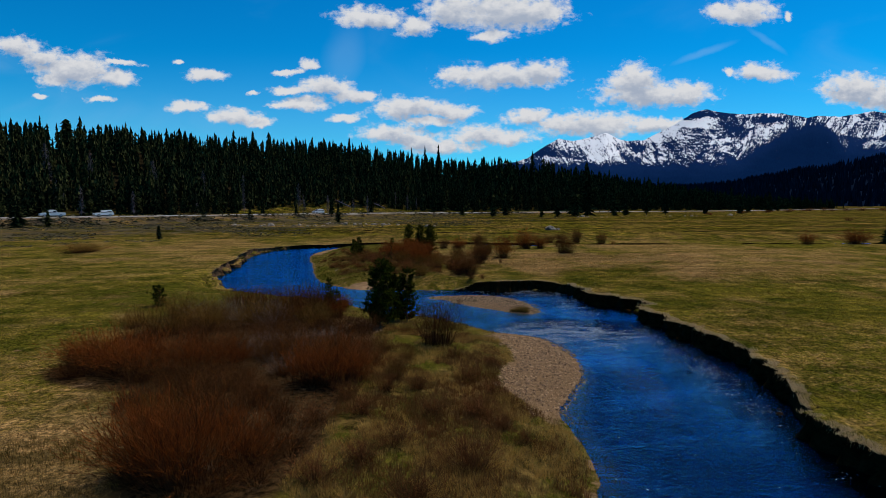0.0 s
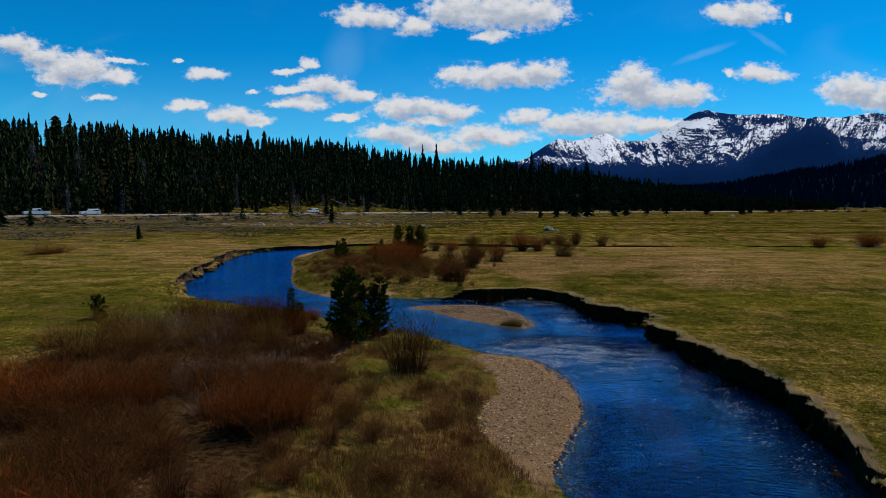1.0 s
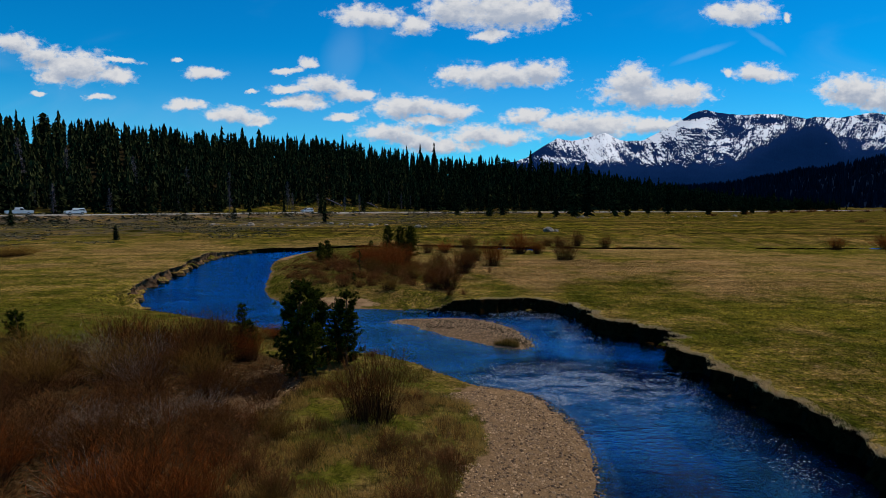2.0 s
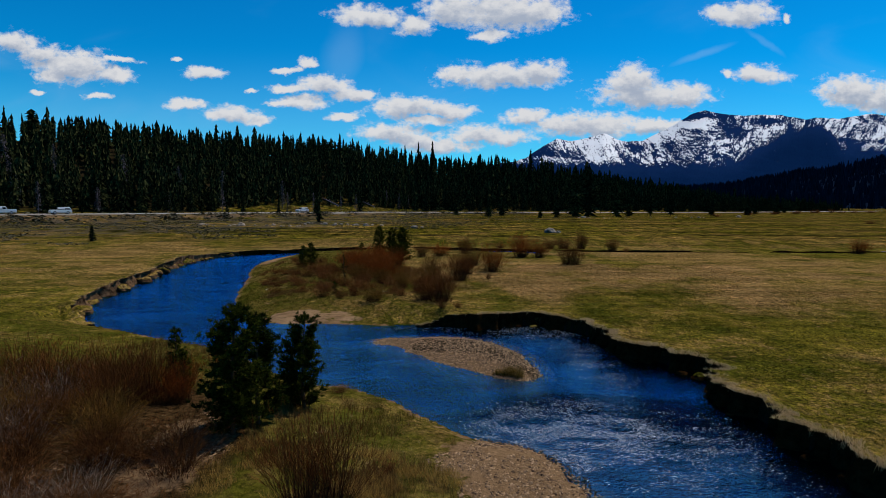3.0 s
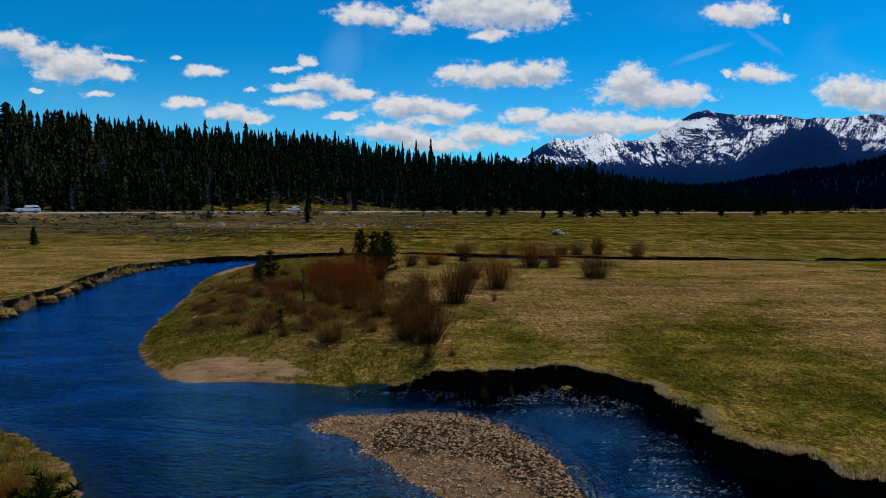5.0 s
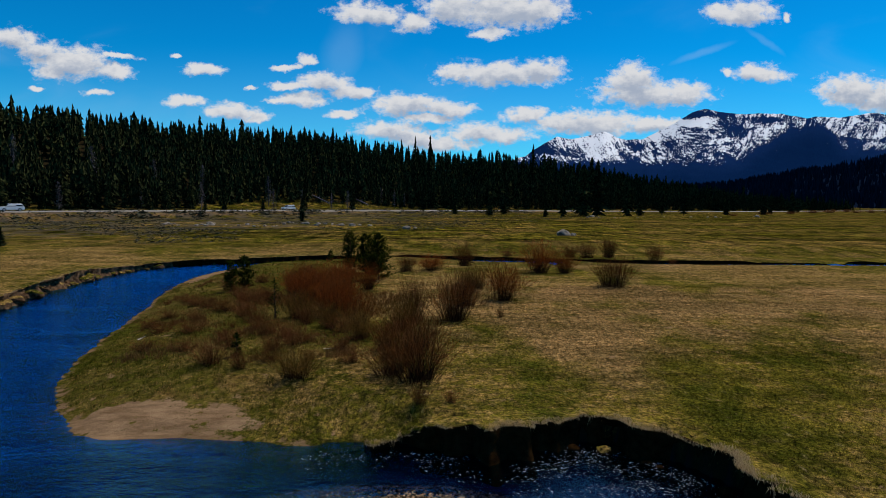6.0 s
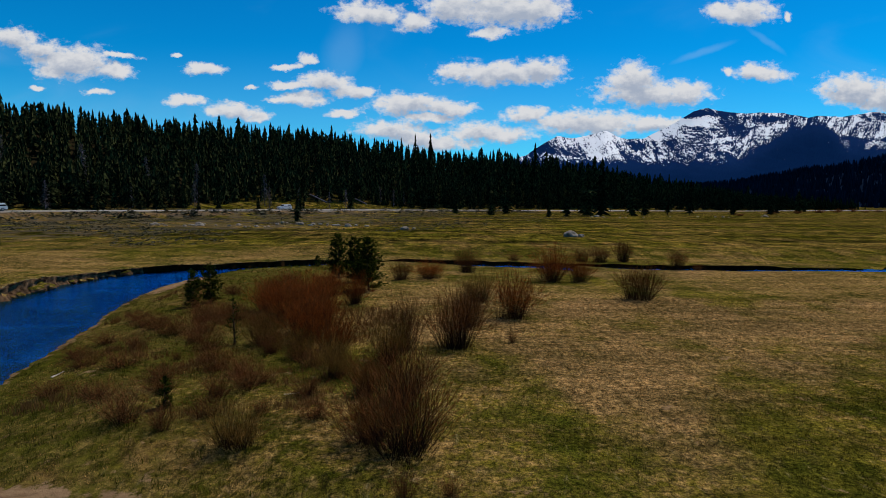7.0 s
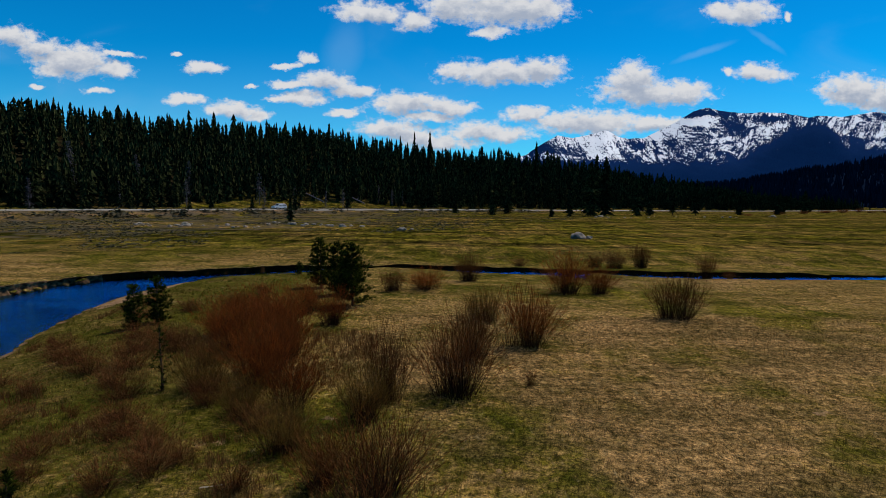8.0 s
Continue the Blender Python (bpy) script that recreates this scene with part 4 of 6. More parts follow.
SPUR = [(0.1, 0.0), (0.30, 0.018), (0.36, 0.028), (0.446, 0.033), (0.504, 0.04), (0.6, 0.058), (0.695, 0.07), (0.76, 0.08), (0.9, 0.095), (1.3, 0.11)]


def spur_height(x, y):
    u = x / y
    v = np.interp(u, [p[0] for p in SPUR], [p[1] for p in SPUR])
    return -2 + (v * 1750 - 14) * step(720, 1750, y) + 16 * lumps(x, y, 190, 55, 3) * step(750, 1200, y) * (v > 0.01)


def cone_trees(places, heights, radii, sides=5, layers=3, seed=3):
    """Many small conifers in one mesh: stacked ragged skirts."""
    rng = np.random.default_rng(seed)
    verts, faces, base = [], [], 0
    m = len(places)
    for k in range(layers):
        lo, hi = 0.08 + 0.30 * k, (0.55, 0.80, 1.0)[k] if layers == 3 else 1.0
        rad = (1.0, 0.70, 0.42)[k]
        ang = rng.uniform(0, 6.28, (m, 1)) + np.arange(sides * 2) * np.pi / sides
        rr = radii[:, None] * rad * np.where(np.arange(sides * 2) % 2 == 0, 1.0, 0.45) * rng.uniform(0.7, 1.25, (m, sides * 2))
        ring = np.stack([places[:, None, 0] + rr * np.cos(ang), places[:, None, 1] + rr * np.sin(ang),
                         places[:, None, 2] + heights[:, None] * (lo + rng.uniform(-0.04, 0.04, (m, sides * 2)))], 2)
        tip = np.stack([places[:, 0], places[:, 1], places[:, 2] + heights * hi], 1)[:, None]
        verts.append(np.concatenate([ring, tip], 1).reshape(-1, 3))
        i = np.arange(sides * 2)
        one = np.stack([i, (i + 1) % (sides * 2), np.full(sides * 2, sides * 2)], 1)
        faces.append((one[None] + (np.arange(m) * (sides * 2 + 1))[:, None, None]).reshape(-1, 3) + base)
        base += m * (sides * 2 + 1)
    return np.concatenate(verts), np.concatenate(faces)


def build_spur():
    u, r = np.linspace(0.08, 1.3, 160), np.linspace(690, 1950, 60)
    gu, gr = np.meshgrid(u, r)
    x, y = gu * gr, gr
    z = spur_height(x.ravel(), y.ravel())
    data = mesh_of("spur", np.stack([x.ravel(), y.ravel(), z], 1), grid_faces(len(r), len(u)), True)
    tagged(link("hill_backdrop", data, mat=HAZE_WOOD), "forested foothill below the mountains, painted haze-blue", "hill", kind="structure")
    rng = np.random.default_rng(8)
    m = 5200
    uu, rr = rng.uniform(0.2, 0.95, m), 700 + 1080 * rng.uniform(0, 1, m) ** 0.8
    x, y = uu * rr, rr
    h = rng.uniform(11, 24, m)
    v, f = cone_trees(np.stack([x, y, spur_height(x, y) - 1], 1), h, h * rng.uniform(0.14, 0.2, m), 4, 2, 5)
    tagged(link("far_woods", mesh_of("far_woods", v, f), mat=HAZE_TREES), "conifer woods covering the far slopes, painted haze-blue", "forest", kind="stuff")


build_mountain()
build_spur()


# ---- conifers ----
class Soup:
    """Gathers triangles."""

    def __init__(self):
        self.v, self.f = [], []

    def tri(self, a, b, c):
        i = len(self.v)
        self.v += [tuple(a), tuple(b), tuple(c)]
        self.f.append((i, i + 1, i + 2))

    def fan(self, points):
        i = len(self.v)
        self.v += [tuple(p) for p in points]
        for k in range(1, len(points) - 1):
            self.f.append((i, i + k, i + k + 1))

    def stick(self, points, radii, sides=3):
        i = len(self.v)
        for p, r in zip(points, radii):
            for k in range(sides):
                a = 2 * math.pi * k / sides
                self.v.append((p[0] + r * math.cos(a), p[1] + r * math.sin(a), p[2]))
        for j in range(len(points) - 1):
            for k in range(sides):
                a, b = i + j * sides + k, i + j * sides + (k + 1) % sides
                self.f += [(a, b, b + sides), (a, b + sides, a + sides)]

    def mesh(self, name, smooth=False):
        return mesh_of(name, np.array(self.v), np.array(self.f), smooth)


def conifer_meshes(seed, height, width, bare=0.03, taper=0.64, shards=110, dead=False, ragged=0.24, tiers=17, sides=6):
    """A forest conifer: tapered trunk, and a dense ragged crown; a dead one keeps bare limbs."""
    rng = random.Random(seed)
    trunk, crown = Soup(), Soup()
    trunk.stick([(0, 0, 0), (0.02, 0, height * 0.5), (0, 0, height * (0.99 if dead else 0.86))], [height * 0.012, height * 0.006, 0.015], 6)
    if dead:
        for i in range(230):
            f = rng.uniform(0.12, 0.97)
            a, r = rng.uniform(0, 6.283), width * 0.5 * (1 - f) ** 0.6 * rng.uniform(0.4, 1.0) + 0.15
            tip = (r * math.cos(a), r * math.sin(a), f * height + rng.uniform(-0.4, 0.25) * r)
            trunk.stick([(0, 0, f * height), tip], [0.11, 0.04], 3)
            m = rng.uniform(0.4, 0.9)
            trunk.stick([(tip[0] * m, tip[1] * m, f * height), (tip[0] * m + rng.uniform(-0.5, 0.5), tip[1] * m + rng.uniform(-0.5, 0.5), f * height - 0.35)], [0.05, 0.03], 3)
        return trunk, crown
    wave = [rng.uniform(0, 6.28) for _ in range(3)]

    def reach(f, a):
        t = (f - bare) / (1 - bare)
        k = 1 + ragged * (0.6 * math.sin(9 * f + 2 * a + wave[0]) + 0.5 * math.sin(23 * f + wave[1]) + 0.4 * math.sin(3 * a + 14 * f + wave[2]))
        return width * 0.5 * max(0.0, 1 - t) ** taper * min(1.0, 0.8 + 2 * t) * k

    # overlapping ragged skirts of branches, wide at the foot and small at the tip
    for k in range(tiers):
        f = bare + (0.97 - bare) * (k / tiers) ** 0.92
        r = reach(f, k)
        rise = (1 - bare) * height * (1.7 + rng.uniform(-0.3, 0.4)) / tiers
        tip = (rng.uniform(-0.06, 0.06) * r, rng.uniform(-0.06, 0.06) * r, min(height, f * height + rise))
        points, turn = 2 * sides, rng.uniform(0, 6.283)
        ring = []
        for q in range(points):
            a = turn + 6.283 * q / points + rng.uniform(-0.12, 0.12)
            far = (r + 0.008 * height) * (rng.uniform(0.7, 1.3) if q % 2 else rng.uniform(0.25, 0.5)) * (1 + 0.2 * math.sin(3 * a + wave[2] + k))
            ring.append((far * math.cos(a), far * math.sin(a), f * height - (0.16 * far if q % 2 else -0.05 * far) + rng.uniform(-0.012, 0.012) * height))
        for q in range(points):
            crown.tri(ring[q], ring[(q + 1) % points], tip)
    for i in range(shards):
        f = bare + (0.95 - bare) * (1 - rng.random() ** 0.7)
        a = rng.uniform(0, 6.283)
        r = reach(f, a) * rng.uniform(0.7, 1.12)
        w = (0.22 * r + 0.006 * height) * rng.uniform(0.5, 1.1)
        ca, sa, z = math.cos(a), math.sin(a), f * height
        crown.tri((0.5 * r * ca - w * sa, 0.5 * r * sa + w * ca, z + 0.4 * w), (0.5 * r * ca + w * sa, 0.5 * r * sa - w * ca, z + 0.9 * w), (r * ca, r * sa, z - rng.uniform(0.0, 0.3) * r))
    return trunk, crown


def conifer(seed, label, group, dead=False, **shape):
    """A conifer of unit height scale, kept as a pattern to be copied."""
    trunk, crown = conifer_meshes(seed, dead=dead, **shape)
    tree = tagged(new("conifer" if not dead else "dead_conifer"), label, "conifer", group)
    link("trunk", trunk.mesh("trunk", True), tree, "", SNAG if dead else BARK)
    if not dead:
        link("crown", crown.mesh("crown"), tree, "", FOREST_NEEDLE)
    return tree


def put_away(ob):
    """Removes a pattern after its copies have been made."""
    for o in (*ob.children_recursive, ob):
        bpy.data.objects.remove(o)


def stand(x, y, sink=0.05):
    return float(terrain(np.array([x]), np.array([y]))[0][0]) - sink


GROUP = "conifers of the forest behind the road"
LABEL = "dark green conifer standing in the dense forest edge"
patterns = [conifer(11, LABEL, GROUP, height=20, width=6.0, taper=0.74), conifer(12, LABEL, GROUP, height=20, width=5.4, bare=0.08, taper=0.8),
            conifer(13, LABEL, GROUP, height=20, width=6.6, taper=0.66), conifer(14, LABEL, GROUP, height=20, width=5.8, taper=0.76, ragged=0.26),
            conifer(15, LABEL, GROUP, height=20, width=7.6, taper=0.62, bare=0.02)]
snags = [conifer(21, "bare grey dead conifer among living trees", "dead trees in the forest edge", True, height=14, width=6.0),
         conifer(22, "bare grey dead conifer among living trees", "dead trees in the forest edge", True, height=14, width=4.6)]


def plant_forest():
    rng = np.random.default_rng(4)
    xs, ys = np.meshgrid(np.arange(-270, 360, 2.9), np.arange(60, 640, 2.9))
    x, y = xs.ravel() + rng.uniform(-1.6, 1.6, xs.size), ys.ravel() + rng.uniform(-1.6, 1.6, xs.size)
    out, along = beyond_road(x, y)
    u = x / np.maximum(y, 1)
    keep = (out > 13 + 4 * lumps(x, y, 30, 7) + 12 * clearing(x) * (rng.uniform(0, 1, len(x)) < 0.95)) & (out < 92) & (np.abs(u) < 1.25)
    keep &= (rng.uniform(0, 1, len(x)) < np.where(out < 60, 0.85, 0.62)) & ((lumps(x, y, 16, 12, 2) > -0.62) | (out < 60))
    keep &= rng.uniform(0, 1, len(x)) < np.interp(x, [0, 120, 220, 360], [1, 0.95, 0.8, 0.6])
    x, y, out = x[keep], y[keep], out[keep]
    z = terrain(x, y)[0]
    h = rng.uniform(8.0, 12.5, len(x)) * np.interp(x, [-150, -70, 60, 200, 340], [0.9, 1.0, 1.0, 0.85, 0.65])
    h = np.where((out < 24) & (rng.uniform(0, 1, len(x)) < 0.35), h * rng.uniform(0.35, 0.7, len(x)), h)
    h = np.where(x > 25, h * rng.uniform(0.55, 1.4, len(x)), h)
    h = np.where(rng.uniform(0, 1, len(x)) < 0.06, h * 1.25, h)
    order = np.argsort(out)
    seen = order[np.abs(x[order] / y[order]) < 0.95]
    front, taken = seen[:270], set(seen[:270].tolist())
    for i in front:
        s = h[i] / 20
        wide = s * rng.uniform(0.8, 1.3)
        m = pose(x[i], y[i], z[i] - 0.2, 0, 0, rng.uniform(0, 360)) @ Matrix.Diagonal((wide, wide, s, 1))
        copy_thing(patterns[int(rng.integers(0, 5))], m)
    rest = np.array([i for i in range(len(x)) if i not in taken])
    # the rest of the wood: lighter copies of the same shapes, joined
    shapes = []
    for seed, width, taper in ((31, 5.8, 0.74), (32, 5.4, 0.8), (33, 6.6, 0.66), (34, 5.8, 0.72)):
        trunk, crown = conifer_meshes(seed, 20, width, 0.03, taper, 10, False, 0.24, 10, 4)
        shapes.append((np.array(crown.v), np.array(crown.f)))
    verts, faces, base = [], [], 0
    kind, ang = rng.integers(0, 4, len(rest)), rng.uniform(0, 6.28, len(rest))
    for k, (v, f) in enumerate(shapes):
        idx = rest[kind == k]
        a = ang[kind == k]
        s = h[idx] / 20
        w = s * rng.uniform(0.8, 1.25, len(idx))
        px = (v[None, :, 0] * np.cos(a)[:, None] - v[None, :, 1] * np.sin(a)[:, None]) * w[:, None] + x[idx][:, None]
        py = (v[None, :, 0] * np.sin(a)[:, None] + v[None, :, 1] * np.cos(a)[:, None]) * w[:, None] + y[idx][:, None]
        pz = v[None, :, 2] * s[:, None] + z[idx][:, None]
        verts.append(np.stack([px, py, pz], 2).reshape(-1, 3))
        faces.append((f[None] + (np.arange(len(idx)) * len(v))[:, None, None]).reshape(-1, 3) + base)
        base += len(idx) * len(v)
    data = mesh_of("woods", np.concatenate(verts), np.concatenate(faces))
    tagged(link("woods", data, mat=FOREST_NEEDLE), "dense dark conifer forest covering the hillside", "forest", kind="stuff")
    return len(x)


plant_forest()

# trees that stand out above the forest's skyline: across and up (tangents), distance, pattern, width
for u, v, r, k, wide in [(-0.687, 0.150, 205, 4, 1.3), (-0.603, 0.140, 225, 3, 0.9), (-0.458, 0.124, 235, 0, 0.9), (-0.345, 0.109, 255, 0, 1.0),
                         (-0.218, 0.108, 300, 3, 1.0), (-0.203, 0.109, 300, 0, 1.0), (-0.168, 0.099, 305, 2, 1.3), (-0.034, 0.101, 312, 3, 0.8),
                         (-0.010, 0.102, 312, 1, 1.1), (0.071, 0.081, 330, 4, 0.9), (0.157, 0.090, 350, 2, 0.9), (0.253, 0.071, 360, 4, 1.1)]:
    x, y = 0.4 + u * r, 19.4 + r
    z = stand(x, y)
    s = (5.9 + v * r - z) / 20
    copy_thing(patterns[k], pose(x, y, z, 0, 0, 40 * k + 300 * u) @ Matrix.Diagonal((0.9 * wide, 0.9 * wide, s, 1)))

# trees in front of the forest, on the meadow's edge
for x, y, height, wide, k in [(-100, 139.8, 7.6, 1.6, 4), (-95, 143, 4.0, 1.4, 4), (-104, 146, 5.5, 1.5, 2), (-47.7, 98.6, 2.3, 1.5, 4), (-32.2, 178, 6.0, 1.2, 0),
                              (37, 228, 4.3, 1.4, 4), (45, 238, 9, 1.2, 0), (54, 246, 19, 1.2, 2), (60, 250, 21, 1.1, 0), (72, 252, 14, 1.1, 0), (80, 262, 9, 1.3, 2),
                              (92, 270, 15, 1.0, 1), (100, 268, 14, 1.0, 1), (20, 244, 7.5, 1.4, 4), (27, 262, 8.5, 1.3, 2), (8, 262, 5, 1.6, 4),
                              (150, 300, 9, 1.2, 2), (170, 330, 7, 1.4, 4), (190, 345, 12, 1.2, 2), (215, 380, 8, 1.2, 0), (128, 290, 7, 1.3, 4),
                              (62.9, 87.5, 2.9, 1.9, 4), (-44, 232, 7.0, 1.3, 0), (-70, 214, 3.2, 1.5, 4), (-88, 193, 3.2, 1.6, 4), (-58, 233, 4.0, 1.5, 2)]:
    s = height / 20
    copy_thing(patterns[k], pose(x, y, stand(x, y), 0, 0, x * 7 % 360) @ Matrix.Diagonal((s * wide, s * wide, s, 1)))
rng = random.Random(6)
for x, y, height in [(-107, 176, 9), (-98, 188, 8), (-116, 180, 11), (-58, 246, 8), (-40, 262, 7), (-34, 264, 8), (-76, 226, 9), (-24, 296, 8), (-14, 299, 7),
                     (-124, 178, 9), (-86, 206, 8), (-18, 294, 8), (-50, 256, 8),
                     (-130, 196, 14), (-119, 202, 14), (-104, 214, 14), (-91, 226, 13), (-141, 186, 14), (-80, 238, 13), (-62, 254, 12)]:
    copy_thing(snags[int(x) % 2], pose(x, y, stand(x, y), 0, 0, rng.uniform(0, 360)) @ Matrix.Diagonal((height / 14,) * 3 + (1,)))
for ob in patterns + snags:
    put_away(ob)


# ---- fallen pale logs before the forest ----
def fallen_log(name, label, a, b, radius, mat, group=""):
    a, b = Vector(a), Vector(b)
    soup = Soup()
    side = (b - a).cross(Vector((0, 0, 1))).normalized()
    ring, count = [], 9
    for i in range(count):
        t = i / (count - 1)
        c = a.lerp(b, t) + side * (0.03 * (b - a).length * math.sin(t * 5)) + Vector((0, 0, radius))
        ring.append(c)
    i0 = 0
    for i, c in enumerate(ring):
        r = radius * (1 - 0.55 * i / count) * (0.9 + 0.2 * random.random())
        for k in range(6):
            g = 2 * math.pi * k / 6
            soup.v.append(tuple(c + side * (r * math.cos(g)) + Vector((0, 0, r * math.sin(g)))))
    for i in range(count - 1):
        for k in range(6):
            p, q = i * 6 + k, i * 6 + (k + 1) % 6
            soup.f += [(p, q, q + 6), (p, q + 6, p + 6)]
    soup.f += [(0, k, k + 1) for k in range(1, 5)] + [((count - 1) * 6, (count - 1) * 6 + k + 1, (count - 1) * 6 + k) for k in range(1, 5)]
    log = tagged(new(name), label, "log", group)
    link("trunk", soup.mesh("trunk", True), log, "", mat)
    branch = Soup()
    m = ring[5]
    branch.stick([m, m + side * radius * 4 + Vector((0, 0, radius * 3))], [radius * 0.4, radius * 0.12], 4)
    link("branch", branch.mesh("branch"), log, "", mat)
    return log


fallen_log("fallen_tree", "pale fallen trunk leaning at the forest edge", (-42, 268, 3.2), (-49, 270, 6.5), 0.32, SNAG, "fallen trunks")
fallen_log("fallen_tree", "pale fallen trunk leaning at the forest edge", (-28, 280, 2.6), (-33, 282, 5.0), 0.3, SNAG, "fallen trunks")
fallen_log("driftwood", "small bleached driftwood branch lying in the grass", (-3.35, 54.85, -0.02), (-2.9, 54.95, 0.0), 0.022, PLAIN_WOOD)
fallen_log("driftwood", "small bleached driftwood branch lying in the grass", (-11.7, 57.35, -0.36), (-11.62, 57.9, -0.33), 0.035, PLAIN_WOOD)


# ---- small pines by the river ----
def pine(seed, height, width, label, group, full=1.0, lean=0.0):
    """A young lodgepole pine: trunk, upswept branches in whorls, tufts of needles. Its base is its origin."""
    rng = random.Random(seed)
    tree = tagged(new("pine_tree"), label, "pine tree", group)
    trunk, branches, needles = Soup(), Soup(), Soup()
    r0 = 0.018 * height + 0.012
    spine = [(lean * t * t + 0.015 * height * math.sin(t * 5 + seed), 0.012 * height * math.sin(t * 4), height * t) for t in [i / 6 for i in range(7)]]
    trunk.stick(spine, [r0 * (1 - 0.9 * i / 6) for i in range(7)], 6)

    def at(t):
        i = min(int(t * 6), 5)
        f = t * 6 - i
        return Vector(spine[i]).lerp(Vector(spine[i + 1]), f)

    def tuft(p, way, size):
        for _ in range(int(13 * full) + 3):
            d = (way * rng.uniform(0.3, 1.1) + Vector((rng.gauss(0, 0.55), rng.gauss(0, 0.55), rng.gauss(0.12, 0.45)))).normalized()
            s = d.cross(Vector((rng.gauss(0, 1), rng.gauss(0, 1), rng.gauss(0, 1)))).normalized() * size * 0.10
            needles.tri(p - s, p + s, p + d * size * rng.uniform(0.7, 1.15))

    whorls = max(7, int(height * 6))
    for w in range(whorls):
        t = 0.06 + 0.92 * (w + rng.uniform(-0.25, 0.25)) / whorls
        t = min(max(t, 0.05), 0.98)
        reach = 0.5 * width * ((1 - t) ** 0.55 * (0.55 + 0.45 * min(1, t / 0.18))) * rng.uniform(0.75, 1.2) + 0.05 * height ** 0.5
        for k in range(rng.choice((5, 6, 7)) if full > 0.4 else 3):
            a = rng.uniform(0, 6.283)
            r = reach * rng.uniform(0.55, 1.1)
            p0 = at(t)
            rise = rng.uniform(0.25, 0.75)
            p1 = p0 + Vector((math.cos(a) * r * 0.6, math.sin(a) * r * 0.6, r * rise * 0.35))
            p2 = p0 + Vector((math.cos(a) * r, math.sin(a) * r, r * rise))
            branches.stick([p0, p1, p2], [0.010 + 0.004 * r, 0.007, 0.003], 3)
            count = max(2, int(r / 0.05 * full))
            for q in range(count):
                f = 0.25 + 0.75 * (q + rng.random()) / count
                c = p0.lerp(p1, f / 0.6) if f < 0.6 else p1.lerp(p2, (f - 0.6) / 0.4)
                c = c + Vector((rng.gauss(0, 1), rng.gauss(0, 1), rng.gauss(0, 0.8))) * r * 0.13 * f
                tuft(c, (p2 - p1).normalized(), rng.uniform(0.11, 0.17))
    for q in range(8):
        tuft(at(0.88 + 0.12 * q / 8), Vector((0, 0, 1)), 0.11)
    link("trunk", trunk.mesh("trunk", True), tree, "", BARK)
    link("branch_frame", branches.mesh("branch_frame"), tree, "", BARK)
    link("crown", needles.mesh("crown"), tree, "", NEEDLE)
    return tree


def place(ob, x, y, turn=0, sink=0.06):
    ob.matrix_basis = pose(x, y, stand(x, y, sink), 0, 0, turn)
    return ob


YOUNG = "young pines by the river"
place(pine(1, 3.45, 1.8, "bushy young pine with dense dark needles on the gravelly shore", YOUNG, 1.35, 0.3), -5.0, 31.3, 0)
place(pine(2, 3.1, 1.6, "young pine grown close against a bushier one", YOUNG, 1.25, 0.1), -4.6, 32.3, 130)
place(pine(3, 3.0, 1.4, "slim upright young pine near the water's edge", YOUNG, 1.1), -3.75, 34.0, 80)
place(pine(4, 2.5, 1.1, "slim upright young pine near the water's edge", YOUNG, 1.0), -4.15, 34.4, 200)
place(pine(5, 2.1, 0.7, "small thin pine beside reddish willows", YOUNG, 0.8), -8.2, 35.4, 10)
place(pine(6, 1.5, 0.6, "small thin pine beside reddish willows", YOUNG, 0.8), -7.6, 34.6, 300)
place(pine(7, 1.3, 1.15, "low round pine at the meadow's edge", YOUNG, 1.0), -18.3, 36.8, 60)
place(pine(8, 3.4, 2.2, "dense dark pine standing among willows", YOUNG, 1.2), -3.2, 74.2, 0)
place(pine(9, 3.2, 1.6, "dense dark pine standing among willows", YOUNG, 1.1), -4.5, 77.6, 70)
place(pine(10, 3.2, 1.8, "dense dark pine standing among willows", YOUNG, 1.1), -6.0, 80.3, 140)
place(pine(11, 2.0, 1.0, "small pine on the grassy point", YOUNG, 1.0), -11.6, 68.5, 30)
place(pine(12, 2.2, 1.2, "small pine on the grassy point", YOUNG, 1.0), -11.2, 69.8, 220)
place(pine(13, 2.0, 0.7, "spindly sapling with bare lower trunk", YOUNG, 0.2), -6.8, 60.7, 50)
place(pine(14, 1.0, 0.55, "tiny pine sapling near the water", YOUNG, 0.8), -8.8, 86.5, 0)
place(pine(15, 0.9, 0.35, "tiny pine sapling among low willows", YOUNG, 0.5), -6.3, 53.8, 0)


